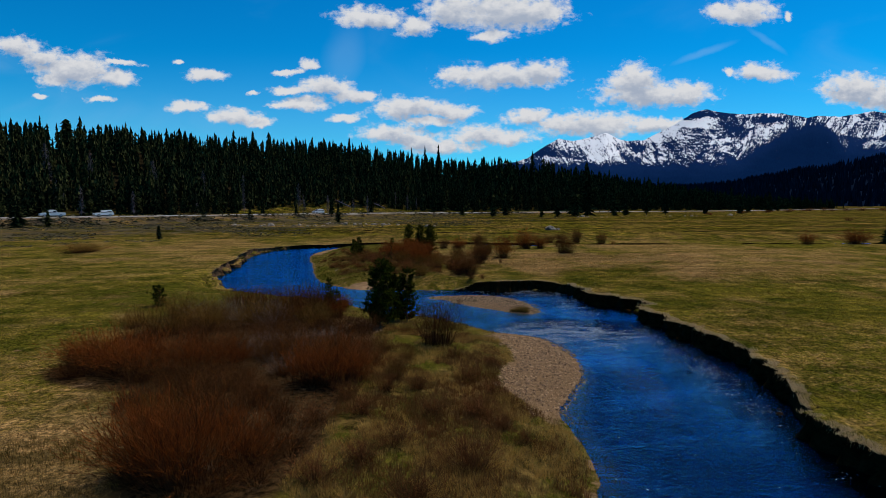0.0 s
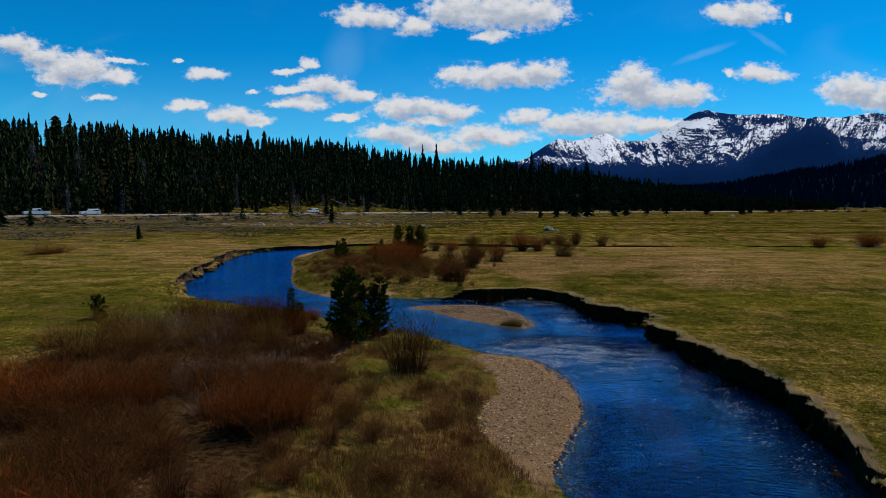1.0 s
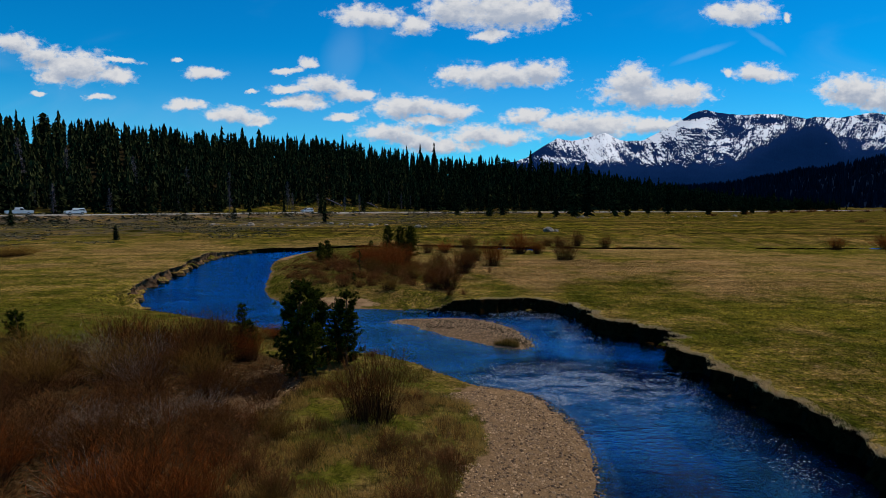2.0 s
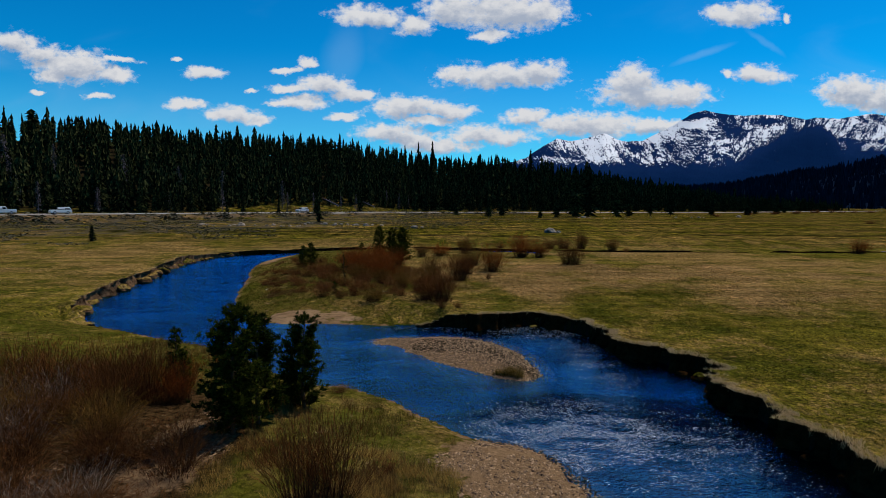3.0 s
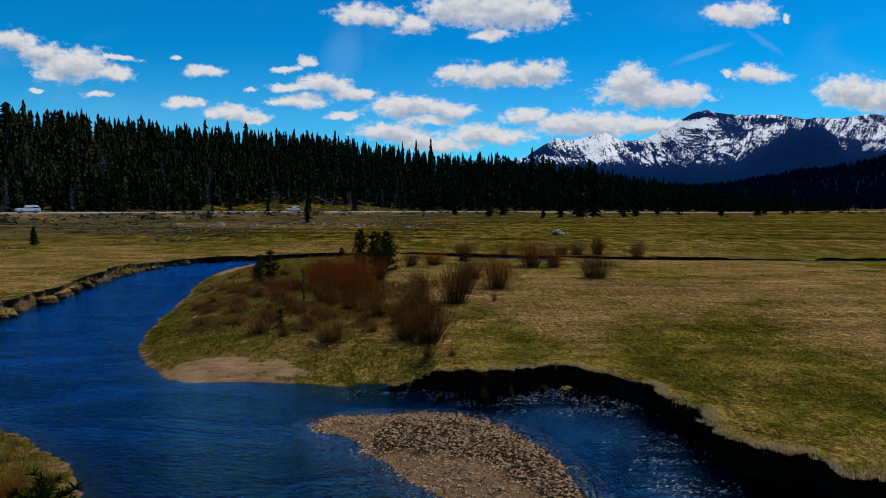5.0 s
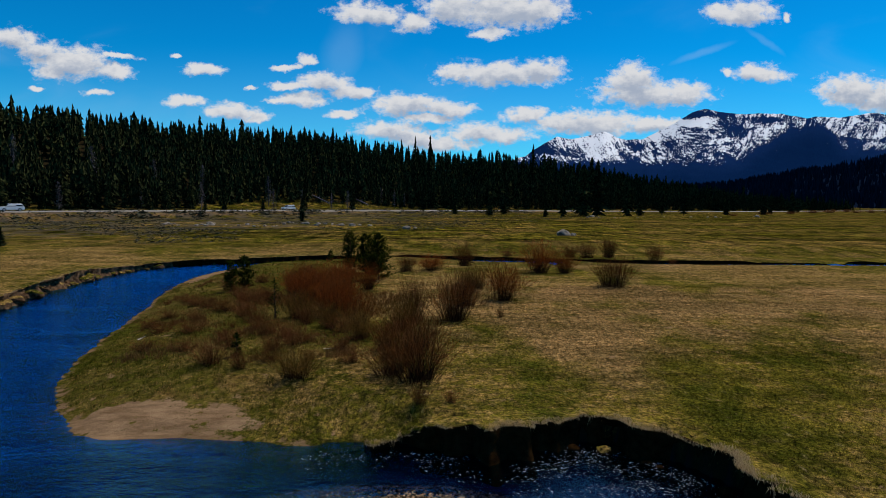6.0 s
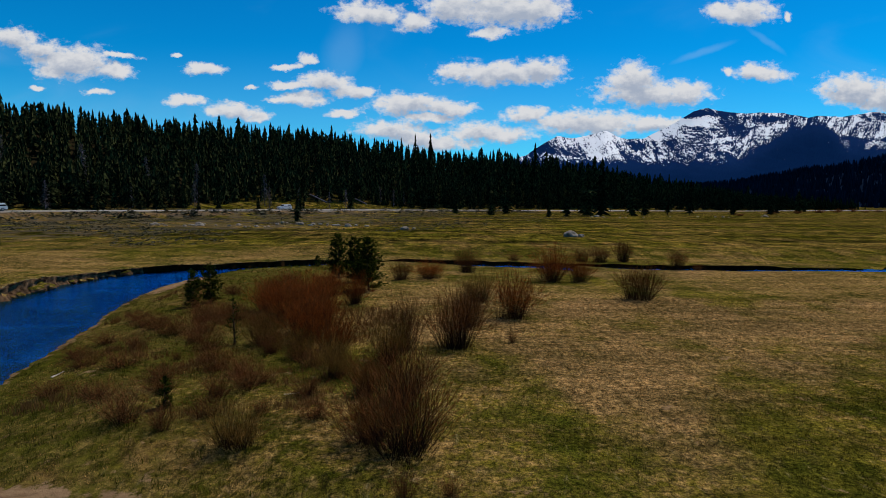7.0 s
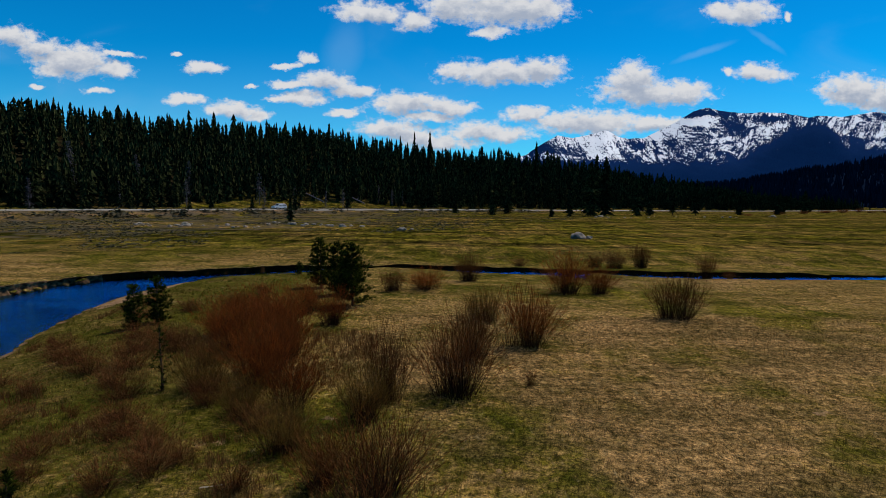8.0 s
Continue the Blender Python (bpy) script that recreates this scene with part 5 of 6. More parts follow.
# ---- willows ----
def willow(seed, label, twig_mat, stems=60, canes=320, spread=0.5, twigs=8, fuzz=1.0, loose=0.3, low=0.3, wood_mat=STEM):
    """A leafless willow clump one metre wide and high, to be scaled: stout stems and many thin canes fanned from a tight base, with fine twigs."""
    rng = random.Random(seed)
    bush = tagged(new("willow_bush"), label, "bush", "willow bushes")
    wood, fine = Soup(), Soup()
    heart = [(rng.uniform(-0.2, 0.2), rng.uniform(-0.2, 0.2), rng.uniform(0.66, 1.0)) for _ in range(7)]
    for k in range(stems + canes):
        hx, hy, tall = rng.choice(heart)
        a, q = rng.uniform(0, 6.283), rng.random() ** 0.55
        b0 = Vector((hx * 0.8 + math.cos(a) * 0.10 * q, hy * 0.8 + math.sin(a) * 0.10 * q, 0))
        out = spread * q * rng.uniform(0.5, 1.1)
        top = tall * rng.uniform(0.5, 1.05) * math.sqrt(max(0.2, 1 - 0.5 * (out / 0.55) ** 2))
        a2 = a + rng.gauss(0, 0.35)
        p3 = Vector((hx + math.cos(a2) * out, hy + math.sin(a2) * out, top))
        p1 = b0.lerp(p3, 0.45) + Vector((rng.gauss(0, 0.03), rng.gauss(0, 0.03), 0.05))
        run = (p3 - p1).normalized()
        if k < stems:
            r = rng.uniform(0.0011, 0.0024)
            wood.stick([b0, p1, p3], [r * 1.5, r * 0.8, r * 0.2], 3)
        else:
            r = rng.uniform(0.0008, 0.0016)
            g = rng.uniform(0, 6.283)
            w = Vector((math.cos(g), math.sin(g), 0)) * r
            wood.fan([b0 - w * 1.3, b0 + w * 1.3, p1 + w, p1 - w])
            wood.tri(p1 - w, p1 + w, p3)
        for _ in range(twigs):
            f = 1 - (1 - low) * rng.random() ** 1.2
            c = b0.lerp(p1, f / 0.45) if f < 0.45 else p1.lerp(p3, (f - 0.45) / 0.55)
            d = (run + Vector((rng.gauss(0, loose), rng.gauss(0, loose), rng.gauss(0.15, loose * 0.7)))).normalized()
            s = d.cross(Vector((rng.gauss(0, 1), rng.gauss(0, 1), 0.1))).normalized() * rng.uniform(0.0010, 0.0022) * fuzz
            fine.tri(c - s, c + s, c + d * rng.uniform(0.05, 0.16))
    # short dark shoots added at the clump's foot, to deepen the shade there
    for _ in range(110):
        hx, hy, tall = rng.choice(heart)
        a, q = rng.uniform(0, 6.283), rng.random() ** 0.5
        b0 = Vector((hx * 0.8 + math.cos(a) * 0.2 * q, hy * 0.8 + math.sin(a) * 0.2 * q, 0))
        tip = b0 + Vector((math.cos(a) * 0.12 + rng.gauss(0, 0.05), math.sin(a) * 0.12 + rng.gauss(0, 0.05), rng.uniform(0.12, 0.36)))
        w = Vector((-math.sin(a), math.cos(a), 0)) * rng.uniform(0.002, 0.0045)
        wood.tri(b0 - w, b0 + w, tip)
    link("woody_base", wood.mesh("woody_base"), bush, "", wood_mat)
    link("crown", fine.mesh("crown"), bush, "", twig_mat)
    return bush


KINDS = {
    "tall": [willow(41, "tall leafless willow clump with brown upright stems", TWIG_BROWN, 70, 360, 0.50, 7, 1.0, 0.28, 0.42),
             willow(42, "tall leafless willow clump with brown upright stems", TWIG_BROWN, 70, 340, 0.46, 7, 1.0, 0.28, 0.42)],
    "red": [willow(43, "leafless willow clump with rusty red twigs", TWIG_RED, 40, 300, 0.56, 12, 1.0, 0.42, 0.22),
            willow(44, "leafless willow clump with rusty red twigs", TWIG_RED, 40, 300, 0.52, 12, 1.0, 0.38, 0.25)],
    "olive": [willow(45, "leafless willow clump with olive yellow twigs", TWIG_OLIVE, 40, 280, 0.54, 11, 1.0, 0.4, 0.2)],
    "grey": [willow(46, "bare greyish willow clump with pale dead stems", TWIG_GREY, 60, 90, 0.66, 5, 1.3, 0.8, 0.1, DEAD_STEM)],
    "low": [willow(47, "low reddish brown shrub in the grass", TWIG_RUST, 20, 200, 0.62, 9, 1.5, 0.45, 0.1)],
    "dull": [willow(48, "low dull brown shrub in a thicket", TWIG_DULL, 20, 210, 0.62, 9, 1.4, 0.5, 0.05)],
}
# x, y, width, height
NEAR_TALL = [(-2.1, 27.3, 2.1, 2.2), (-8.4, 34.3, 1.9, 1.9), (-9.8, 34.6, 2.2, 1.9), (-11.4, 34.2, 2.4, 1.8), (-13.1, 34.9, 2.4, 1.7), (-8.9, 32.6, 1.8, 1.6), (-6.3, 18.4, 0.9, 1.0)]
NEAR_RED = [(-15.2, 24.4, 2.4, 1.3), (-13.8, 23.9, 2.6, 1.6), (-12.3, 23.5, 2.6, 1.6), (-10.8, 23.4, 2.4, 1.5), (-9.7, 23.7, 1.8, 1.3),
            (-5.6, 21.9, 2.4, 1.9), (-6.6, 22.3, 1.9, 1.6), (-4.7, 22.6, 1.7, 1.4), (-8.6, 15.7, 2.3, 1.9), (-7.3, 15.2, 2.5, 2.2), (-6.5, 16.1, 1.8, 1.6), (-9.0, 17.2, 1.7, 1.3),
            (-8.0, 35.6, 1.6, 1.3), (-8.0, 39.2, 1.1, 0.8), (-7.4, 33.9, 1.3, 1.3)]
NEAR_OLIVE = [(-14.7, 29.6, 2.6, 1.6), (-13.2, 30.2, 2.2, 1.6), (-15.4, 33.6, 2.6, 1.5), (-10.9, 31.0, 2.2, 1.5), (-8.2, 30.8, 2.0, 1.5), (-9.6, 18.6, 1.6, 1.0), (-3.4, 22.9, 0.9, 0.8), (-4.2, 26.3, 1.2, 0.9),
              (-16.6, 31.2, 2.0, 1.1), (-3.1, 25.0, 0.9, 0.7)]
NEAR_DULL = [(-8.6, 21.6, 2.0, 1.1), (-7.7, 20.6, 1.8, 1.0), (-10.6, 27.4, 2.4, 1.2), (-12.4, 27.6, 2.4, 1.2), (-7.2, 29.6, 1.6, 1.2), (-8.3, 28.2, 1.9, 1.1), (-9.2, 29.6, 2.0, 1.2), (-14.2, 26.8, 2.2, 1.1),
             (-8.0, 18.4, 1.8, 1.0), (-7.0, 24.6, 1.9, 1.1), (-8.4, 25.4, 2.0, 1.2), (-10.0, 25.2, 2.2, 1.2), (-11.8, 25.6, 2.2, 1.2), (-6.2, 27.0, 1.6, 0.9), (-13.4, 32.2, 2.2, 1.4), (-11.4, 32.6, 2.0, 1.4),
             (-10.4, 21.4, 2.0, 1.1), (-9.6, 20.2, 1.8, 1.1), (-11.4, 22.3, 1.8, 1.1), (-9.9, 19.2, 1.4, 0.8), (-8.9, 19.6, 1.6, 1.0)]
NEAR_GREY = [(-9.3, 25.9, 1.7, 1.0), (-9.9, 30.6, 2.0, 1.4), (-12.6, 33.2, 2.0, 1.5), (-7.6, 23.6, 1.5, 0.9), (-6.9, 28.0, 1.5, 0.9), (-10.6, 33.0, 1.9, 1.5), (-7.7, 27.2, 1.6, 0.9), (-14.4, 33.0, 1.9, 1.3), (-9.4, 27.0, 1.6, 0.9)]
NEAR_LOW = [(-0.8, 20.1, 1.8, 0.8), (-3.1, 17.4, 1.5, 0.75), (-1.3, 16.4, 1.8, 1.1), (-3.8, 16.3, 1.4, 0.8), (-4.8, 15.2, 1.5, 0.85), (-2.5, 14.6, 1.6, 0.9), (0.3, 18.3, 1.0, 0.5), (-0.2, 19.2, 1.2, 0.6),
            (-2.2, 19.6, 1.3, 0.7), (-3.0, 36.1, 0.8, 0.4), (-4.2, 19.3, 1.3, 0.75), (-0.6, 14.0, 1.4, 0.8), (-1.0, 23.3, 1.3, 0.75), (-0.9, 29.5, 1.0, 0.5), (-3.7, 21.5, 1.2, 0.9), (0.1, 25.4, 1.4, 0.6), (-1.5, 25.7, 1.1, 0.7),
            (-4.3, 24.2, 1.6, 1.0), (-3.6, 23.4, 1.3, 0.9), (-5.2, 24.8, 1.7, 1.1), (-2.7, 21.9, 1.1, 0.7), (-4.9, 20.6, 1.4, 0.8), (-5.4, 18.6, 1.4, 0.8), (-0.2, 22.2, 1.0, 0.6), (-5.0, 26.8, 1.5, 0.9)]
POINT_TALL = [(0.4, 50.9, 2.2, 2.1), (-0.5, 51.5, 1.8, 1.4), (0.1, 54.4, 2.2, 1.8), (-0.9, 54.9, 1.5, 1.3), (1.7, 60.5, 2.4, 2.6), (-0.1, 59.9, 1.6, 2.4), (12.7, 71.3, 2.5, 2.3), (3.5, 85.2, 2.1, 2.3), (-1.3, 79.3, 1.7, 1.5),
              (20.4, 97.9, 2.2, 2.5), (17.5, 97.4, 2.1, 1.9), (21.2, 86.6, 1.6, 2.0), (15.7, 97.8, 1.7, 1.4), (2.6, 64.5, 1.8, 2.0)]
POINT_RED = [(4.6, 66.4, 2.3, 2.6), (9.3, 79.2, 3.0, 2.75), (10.9, 79.0, 2.1, 1.9), (-5.9, 69.3, 3.4, 2.0), (-4.6, 65.8, 2.6, 2.1), (-4.0, 64.2, 2.1, 1.8), (0.8, 80.0, 2.5, 1.5),
             (-3.9, 61.2, 2.4, 2.1), (57.8, 86.6, 4.4, 2.3), (50.1, 86.0, 2.3, 1.9), (-7.4, 67.4, 2.3, 1.8)]
POINT_MORE_RED = [(-5.4, 67.6, 2.5, 1.9), (-6.4, 65.4, 2.6, 1.9), (-4.4, 63.0, 2.4, 2.0), (-2.9, 59.6, 2.2, 1.8),
                  (-5.2, 72.0, 2.4, 1.8), (-7.6, 70.6, 2.4, 1.7), (-3.4, 69.4, 2.2, 1.8)]
POINT_OLIVE = [(3.3, 70.6, 2.1, 1.9), (-5.6, 60.9, 1.8, 1.5), (-2.3, 56.7, 1.5, 1.5), (-0.8, 58.3, 1.7, 1.8), (-4.0, 58.6, 1.6, 1.3), (-3.6, 51.6, 1.5, 1.2), (-45.8, 73.4, 6.4, 1.3)]
POINT_LOW = [(-8.9, 62.7, 2.3, 1.2), (-5.3, 56.8, 1.4, 0.85), (-8.1, 58.6, 0.6, 0.4), (-5.2, 54.7, 1.4, 0.85), (-12.1, 64.3, 1.5, 0.65), (-5.7, 52.3, 1.0, 0.8),
             (-6.8, 52.7, 1.7, 1.15), (0.5, 48.9, 0.8, 0.65), (1.4, 49.0, 0.6, 0.5), (-8.4, 61.0, 1.6, 0.8), (4.1, 61.4, 0.5, 0.6), (8.9, 97.6, 2.2, 1.0),
             (22.8, 86.7, 1.2, 0.7), (-9.6, 64.6, 1.7, 0.8), (-10.4, 60.4, 1.3, 0.6), (-3.6, 53.4, 0.9, 0.5), (129, 191, 4.2, 1.3), (-12.5, 70.5, 1.8, 0.7)]
POINT_FILL = [(-4.6, 55.4, 1.8, 1.0), (-6.2, 57.4, 2.0, 0.9), (-3.2, 57.8, 1.6, 0.9), (-7.6, 60.0, 1.8, 0.9), (-9.8, 62.2, 2.0, 0.9), (-11.0, 63.4, 1.9, 0.8),
              (-8.2, 65.0, 2.0, 1.0), (-6.4, 63.2, 1.8, 1.1), (-5.0, 59.4, 1.6, 1.0), (-2.6, 54.8, 1.3, 0.8), (-12.4, 59.8, 1.6, 0.6), (-7.4, 72.6, 2.2, 1.2), (-2.0, 53.0, 1.2, 0.7)]
POINT_MORE_LOW = [(-9.6, 57.6, 1.9, 0.7), (-7.6, 56.2, 1.6, 0.6), (-11.2, 58.2, 1.7, 0.6), (-9.2, 66.2, 2.0, 0.9), (-12.2, 61.6, 1.7, 0.6), (-10.6, 66.8, 2.0, 0.8),
                  (-7.0, 55.2, 1.5, 0.6), (-4.2, 56.0, 1.3, 0.6), (-8.6, 54.6, 1.7, 0.6), (-10.4, 55.4, 1.5, 0.55), (-6.9, 58.4, 1.5, 0.7), (-13.4, 66.2, 1.8, 0.6),
                  (-11.0, 72.6, 2.2, 0.8), (-9.0, 73.4, 2.2, 0.9), (-13.6, 74.0, 2.0, 0.6), (-8.8, 77.6, 2.0, 0.8), (-5.0, 53.2, 1.4, 0.7)]
FAR_LOW = [(120, 268, 5, 1.4), (150, 300, 6, 1.6), (180, 330, 6, 1.5), (205, 352, 7, 1.8), (228, 372, 8, 2.0), (250, 380, 8, 1.8), (268, 392, 8, 2.2), (238, 384, 6, 2.4),
           (215, 366, 6, 1.8), (160, 318, 6, 1.6), (282, 398, 9, 2.0), (255, 396, 7, 2.6), (190, 345, 6, 2.0), (300, 402, 9, 2.2)]


def thicket_fill(count, seed):
    """Low undergrowth between the willows of the near thicket."""
    g = np.random.default_rng(seed)
    x, y = g.uniform(-16, -4, 900), g.uniform(13.5, 36, 900)
    inside = thicket(x, y) > 0.55
    return [(px, py, pw, pw * ph) for px, py, pw, ph in zip(x[inside][:count], y[inside][:count], g.uniform(1.3, 2.3, count), g.uniform(0.35, 0.6, count))]


rng = random.Random(17)
for kind, lists in (("tall", (NEAR_TALL, POINT_TALL)), ("red", (NEAR_RED, POINT_RED, POINT_MORE_RED)), ("olive", (NEAR_OLIVE, POINT_OLIVE)), ("grey", (NEAR_GREY,)), ("dull", (NEAR_DULL, thicket_fill(70, 19))), ("low", (NEAR_LOW, POINT_LOW, POINT_FILL, POINT_MORE_LOW, FAR_LOW))):
    for rows in lists:
        for x, y, w, h in rows:
            wider = 1.0 if kind in ("low", "dull") else 1.22 if y < 45 else 1.12 if kind == "red" and x < 0 else 1.3
            m = pose(x, y, stand(x, y, 0.03), 0, 0, rng.uniform(0, 360)) @ Matrix.Diagonal((w * wider, w * wider, h * 1.08, 1))
            copy_thing(rng.choice(KINDS[kind]), m)
for bushes in KINDS.values():
    for ob in bushes:
        put_away(ob)


# ---- rocks, clods, pebbles, sagebrush ----
def boulder_mesh(seed, squash=0.65, rough=0.28):
    bm = bmesh.new()
    bmesh.ops.create_icosphere(bm, subdivisions=3, radius=0.5)
    off = Vector((seed * 3.1, seed * 1.7, seed * 0.9))
    for v in bm.verts:
        p = v.co.copy()
        k = 1 + rough * noise.noise(p * 2.2 + off) * 1.6 + 0.10 * noise.noise(p * 6 + off)
        q = p * k
        v.co = Vector((q.x, q.y * 0.85, max(q.z * squash, -0.16)))
    data = bpy.data.meshes.new("boulder")
    bm.to_mesh(data)
    bm.free()
    return data


BOULDERS = [boulder_mesh(i) for i in range(5)]


def boulder(x, y, size, k, label, group, name="boulder", mat=ROCK, turn=0.0, sink=0.08, tall=1.0):
    data = BOULDERS[k % 5]
    if mat is not ROCK:
        data = data.copy()
        data.materials.clear()
    ob = tagged(link(name, data, mat=mat), label, "rock", group)
    ob.matrix_basis = pose(x, y, stand(x, y, -0.16 * size + sink * size), 0, 0, turn) @ Matrix.Diagonal((size, size, size * tall, 1))
    return ob


BIG = "grey granite boulder lying in the open meadow"
boulder(22.0, 129.5, 2.3, 0, BIG, "boulders in the meadow", turn=20)
boulder(23.4, 129.2, 1.1, 1, BIG, "boulders in the meadow", turn=80)
rng = random.Random(23)
SAGE_ROCK = "grey granite boulder among sagebrush"
for cx, cy, count, wide in ((-51.5, 153, 12, 7), (-19.3, 157, 9, 4.5), (-14.4, 151, 3, 3), (-4.4, 143, 3, 1.5), (-36, 150, 12, 14), (-28, 162, 9, 12), (60, 232, 7, 12), (92, 245, 7, 14), (118, 262, 4, 10)):
    for i in range(count):
        size = rng.uniform(0.4, 1.0) * (1.8 if i == 0 else 1)
        boulder(cx + rng.gauss(0, wide * 0.5), cy + rng.gauss(0, 2.5), size, rng.randrange(5), SAGE_ROCK, "boulders among the sagebrush", turn=rng.uniform(0, 360))


def clod(x, y, size, k, soil, label):
    """A slumped block of bank with a turf cap."""
    z = WATER_Z - 0.1
    thing = tagged(new("turf_clod"), label, "turf clod", "clods fallen from the banks")
    body = BOULDERS[k % 5].copy()
    body.materials.clear()
    link("soil_block", body, thing, "", soil)
    cap = bmesh.new()
    cap.from_mesh(BOULDERS[k % 5])
    bmesh.ops.delete(cap, geom=[v for v in cap.verts if v.co.z < 0.13], context="VERTS")
    for v in cap.verts:
        v.co = v.co * 1.06 + Vector((0, 0, 0.015))
    if soil is SHADE_SOIL and size < 0.5:
        cap.free()
    else:
        part("turf_cap", cap, TURF, thing)
    thing.matrix_basis = pose(x, y, z + 0.16 * size, rng.uniform(-14, 14), rng.uniform(-14, 14), rng.uniform(0, 360)) @ Matrix.Diagonal((size, size, size * 0.9, 1))


for x, y, size in [(10.2, 38.6, 0.65), (10.55, 38.0, 0.6), (9.8, 39.2, 0.45), (10.2, 37.3, 0.45), (5.4, 47.5, 0.5), (4.6, 47.75, 0.4)]:
    clod(x, y, size, rng.randrange(5), SHADE_SOIL, "slumped block of shade-dark soil and turf below the bank")
line = CUT_BANK[2:]
for i in range(22):
    s = rng.uniform(0, len(line) - 1.001)
    a, b = Vector(line[int(s)]), Vector(line[int(s) + 1])
    p = a.lerp(b, s - int(s))
    out = Vector(((b - a).y, -(b - a).x)).normalized() * rng.uniform(0.25, 0.6)
    clod(p.x + out.x, p.y + out.y, rng.uniform(0.22, 0.5), rng.randrange(5), SHADE_SOIL, "slumped block of shade-dark soil and turf below the bank")
for i in range(34):
    t = min(0.85, max(0, i / 40 + rng.uniform(-0.03, 0.03)))
    line = LEFT_BANK[:11]
    s = t * (len(line) - 1.001)
    a, b = Vector(line[int(s)]), Vector(line[int(s) + 1])
    p = a.lerp(b, s - int(s))
    inward = Vector(((b - a).y, -(b - a).x)).normalized() * rng.uniform(-0.05, 0.4)
    clod(p.x + inward.x, p.y + inward.y, rng.uniform(0.4, 1.3), rng.randrange(5), PALE_SOIL, "pale crumbled block of bank soil with a turf cap")


def scatter(count, lo, hi, seed):
    g = np.random.default_rng(seed)
    return g.uniform(lo[0], hi[0], count), g.uniform(lo[1], hi[1], count), g


def pebble_bed():
    """Loose stones over the bars and the island."""
    verts, faces, base = [], [], 0
    octa = np.array([(1, 0, 0), (0.1, 1, 0.1), (-1, 0.1, 0), (0, -1, -0.1), (0.1, 0, 1), (0, 0.1, -1)], float)
    tris = np.array([(0, 1, 4), (1, 2, 4), (2, 3, 4), (3, 0, 4), (1, 0, 5), (2, 1, 5), (3, 2, 5), (0, 3, 5)])
    xs, ys = [], []
    for count, lo, hi, seed in ((21000, (-3.6, 37.5), (4.8, 45.8), 1), (15000, (-1.0, 19.5), (4.4, 33.5), 2), (3000, (-7.5, 26.5), (-4.2, 34.5), 3)):
        x, y, g = scatter(count, lo, hi, seed)
        z, gravel, *_ = terrain(x, y)
        keep = (gravel + 0.8 * lumps(x, y, 0.9, 13) > 0.52) & (z > WATER_Z - 0.1)
        xs.append(x[keep])
        ys.append(y[keep])
    x, y = np.concatenate(xs), np.concatenate(ys)
    z = terrain(x, y)[0]
    g = np.random.default_rng(9)
    m = len(x)
    size = 0.015 + 0.040 * g.uniform(0, 1, m) ** 2.5
    a = g.uniform(0, 6.28, m)
    shape = octa[None] * g.uniform(0.65, 1.35, (m, 6, 1)) * np.array([1.25, 0.9, 0.6])
    px = shape[:, :, 0] * np.cos(a)[:, None] - shape[:, :, 1] * np.sin(a)[:, None]
    py = shape[:, :, 0] * np.sin(a)[:, None] + shape[:, :, 1] * np.cos(a)[:, None]
    v = np.stack([px * size[:, None] + x[:, None], py * size[:, None] + y[:, None], shape[:, :, 2] * size[:, None] + z[:, None] + 0.006], 2).reshape(-1, 3)
    f = (tris[None] + (np.arange(m) * 6)[:, None, None]).reshape(-1, 3)
    tagged(link("pebbles", mesh_of("pebbles", v, f), mat=PEBBLE), "loose tan river pebbles on the gravel bars", "pebbles", kind="stuff")


def blades(x, y, z, g, per, height, spreading, width, tilt=(0, 0)):
    """Tufts of thin blades, three corners each."""
    m = len(x)
    a = g.uniform(0, 6.28, (m, per))
    h = height[:, None] * g.uniform(0.5, 1.1, (m, per))
    r = spreading * h * g.uniform(0.2, 1.0, (m, per))
    bx, by = x[:, None] + g.normal(0, 0.04, (m, per)), y[:, None] + g.normal(0, 0.04, (m, per))
    w = width * g.uniform(0.6, 1.3, (m, per))
    sx, sy = -np.sin(a + g.normal(0, 0.6, (m, per))) * w, np.cos(a) * w
    zz = np.broadcast_to(z[:, None], (m, per))
    tip = np.stack([bx + r * np.cos(a) + np.asarray(tilt[0]) * h, by + r * np.sin(a) + np.asarray(tilt[1]) * h, zz + h], 2)
    v = np.stack([np.stack([bx - sx, by - sy, zz - 0.02], 2), np.stack([bx + sx, by + sy, zz - 0.02], 2), tip], 2).reshape(-1, 3)
    return v, np.arange(len(v)).reshape(-1, 3)


def sow(name, label, mat, count, lo, hi, seed, per, tall, spreading, width, test):
    x, y, g = scatter(count, lo, hi, seed)
    z, gravel, sand, sage, wood, bed, shore = terrain(x, y)
    d, v = to_outline(x, y, OUTLINE)
    keep = test(x, y, z, gravel, sand, d, v[:, 0]) & (z > WATER_Z + 0.03) & (thicket(x, y) < 0.5)
    x, y, z = x[keep], y[keep], z[keep]
    height = tall * (1 + 0.45 * lumps(x, y, 1.7, seed + 40, 3)) * g.uniform(0.7, 1.2, len(x))
    v, f = blades(x, y, z, g, per, height, spreading, width)
    tagged(link(name, mesh_of(name, v, f), mat=mat), label, "grass", kind="stuff")


def on_meadow(x, y, z, gravel, sand, d, slope):
    return (gravel < 0.4) & (sand < 0.4) & (d > 0.05)


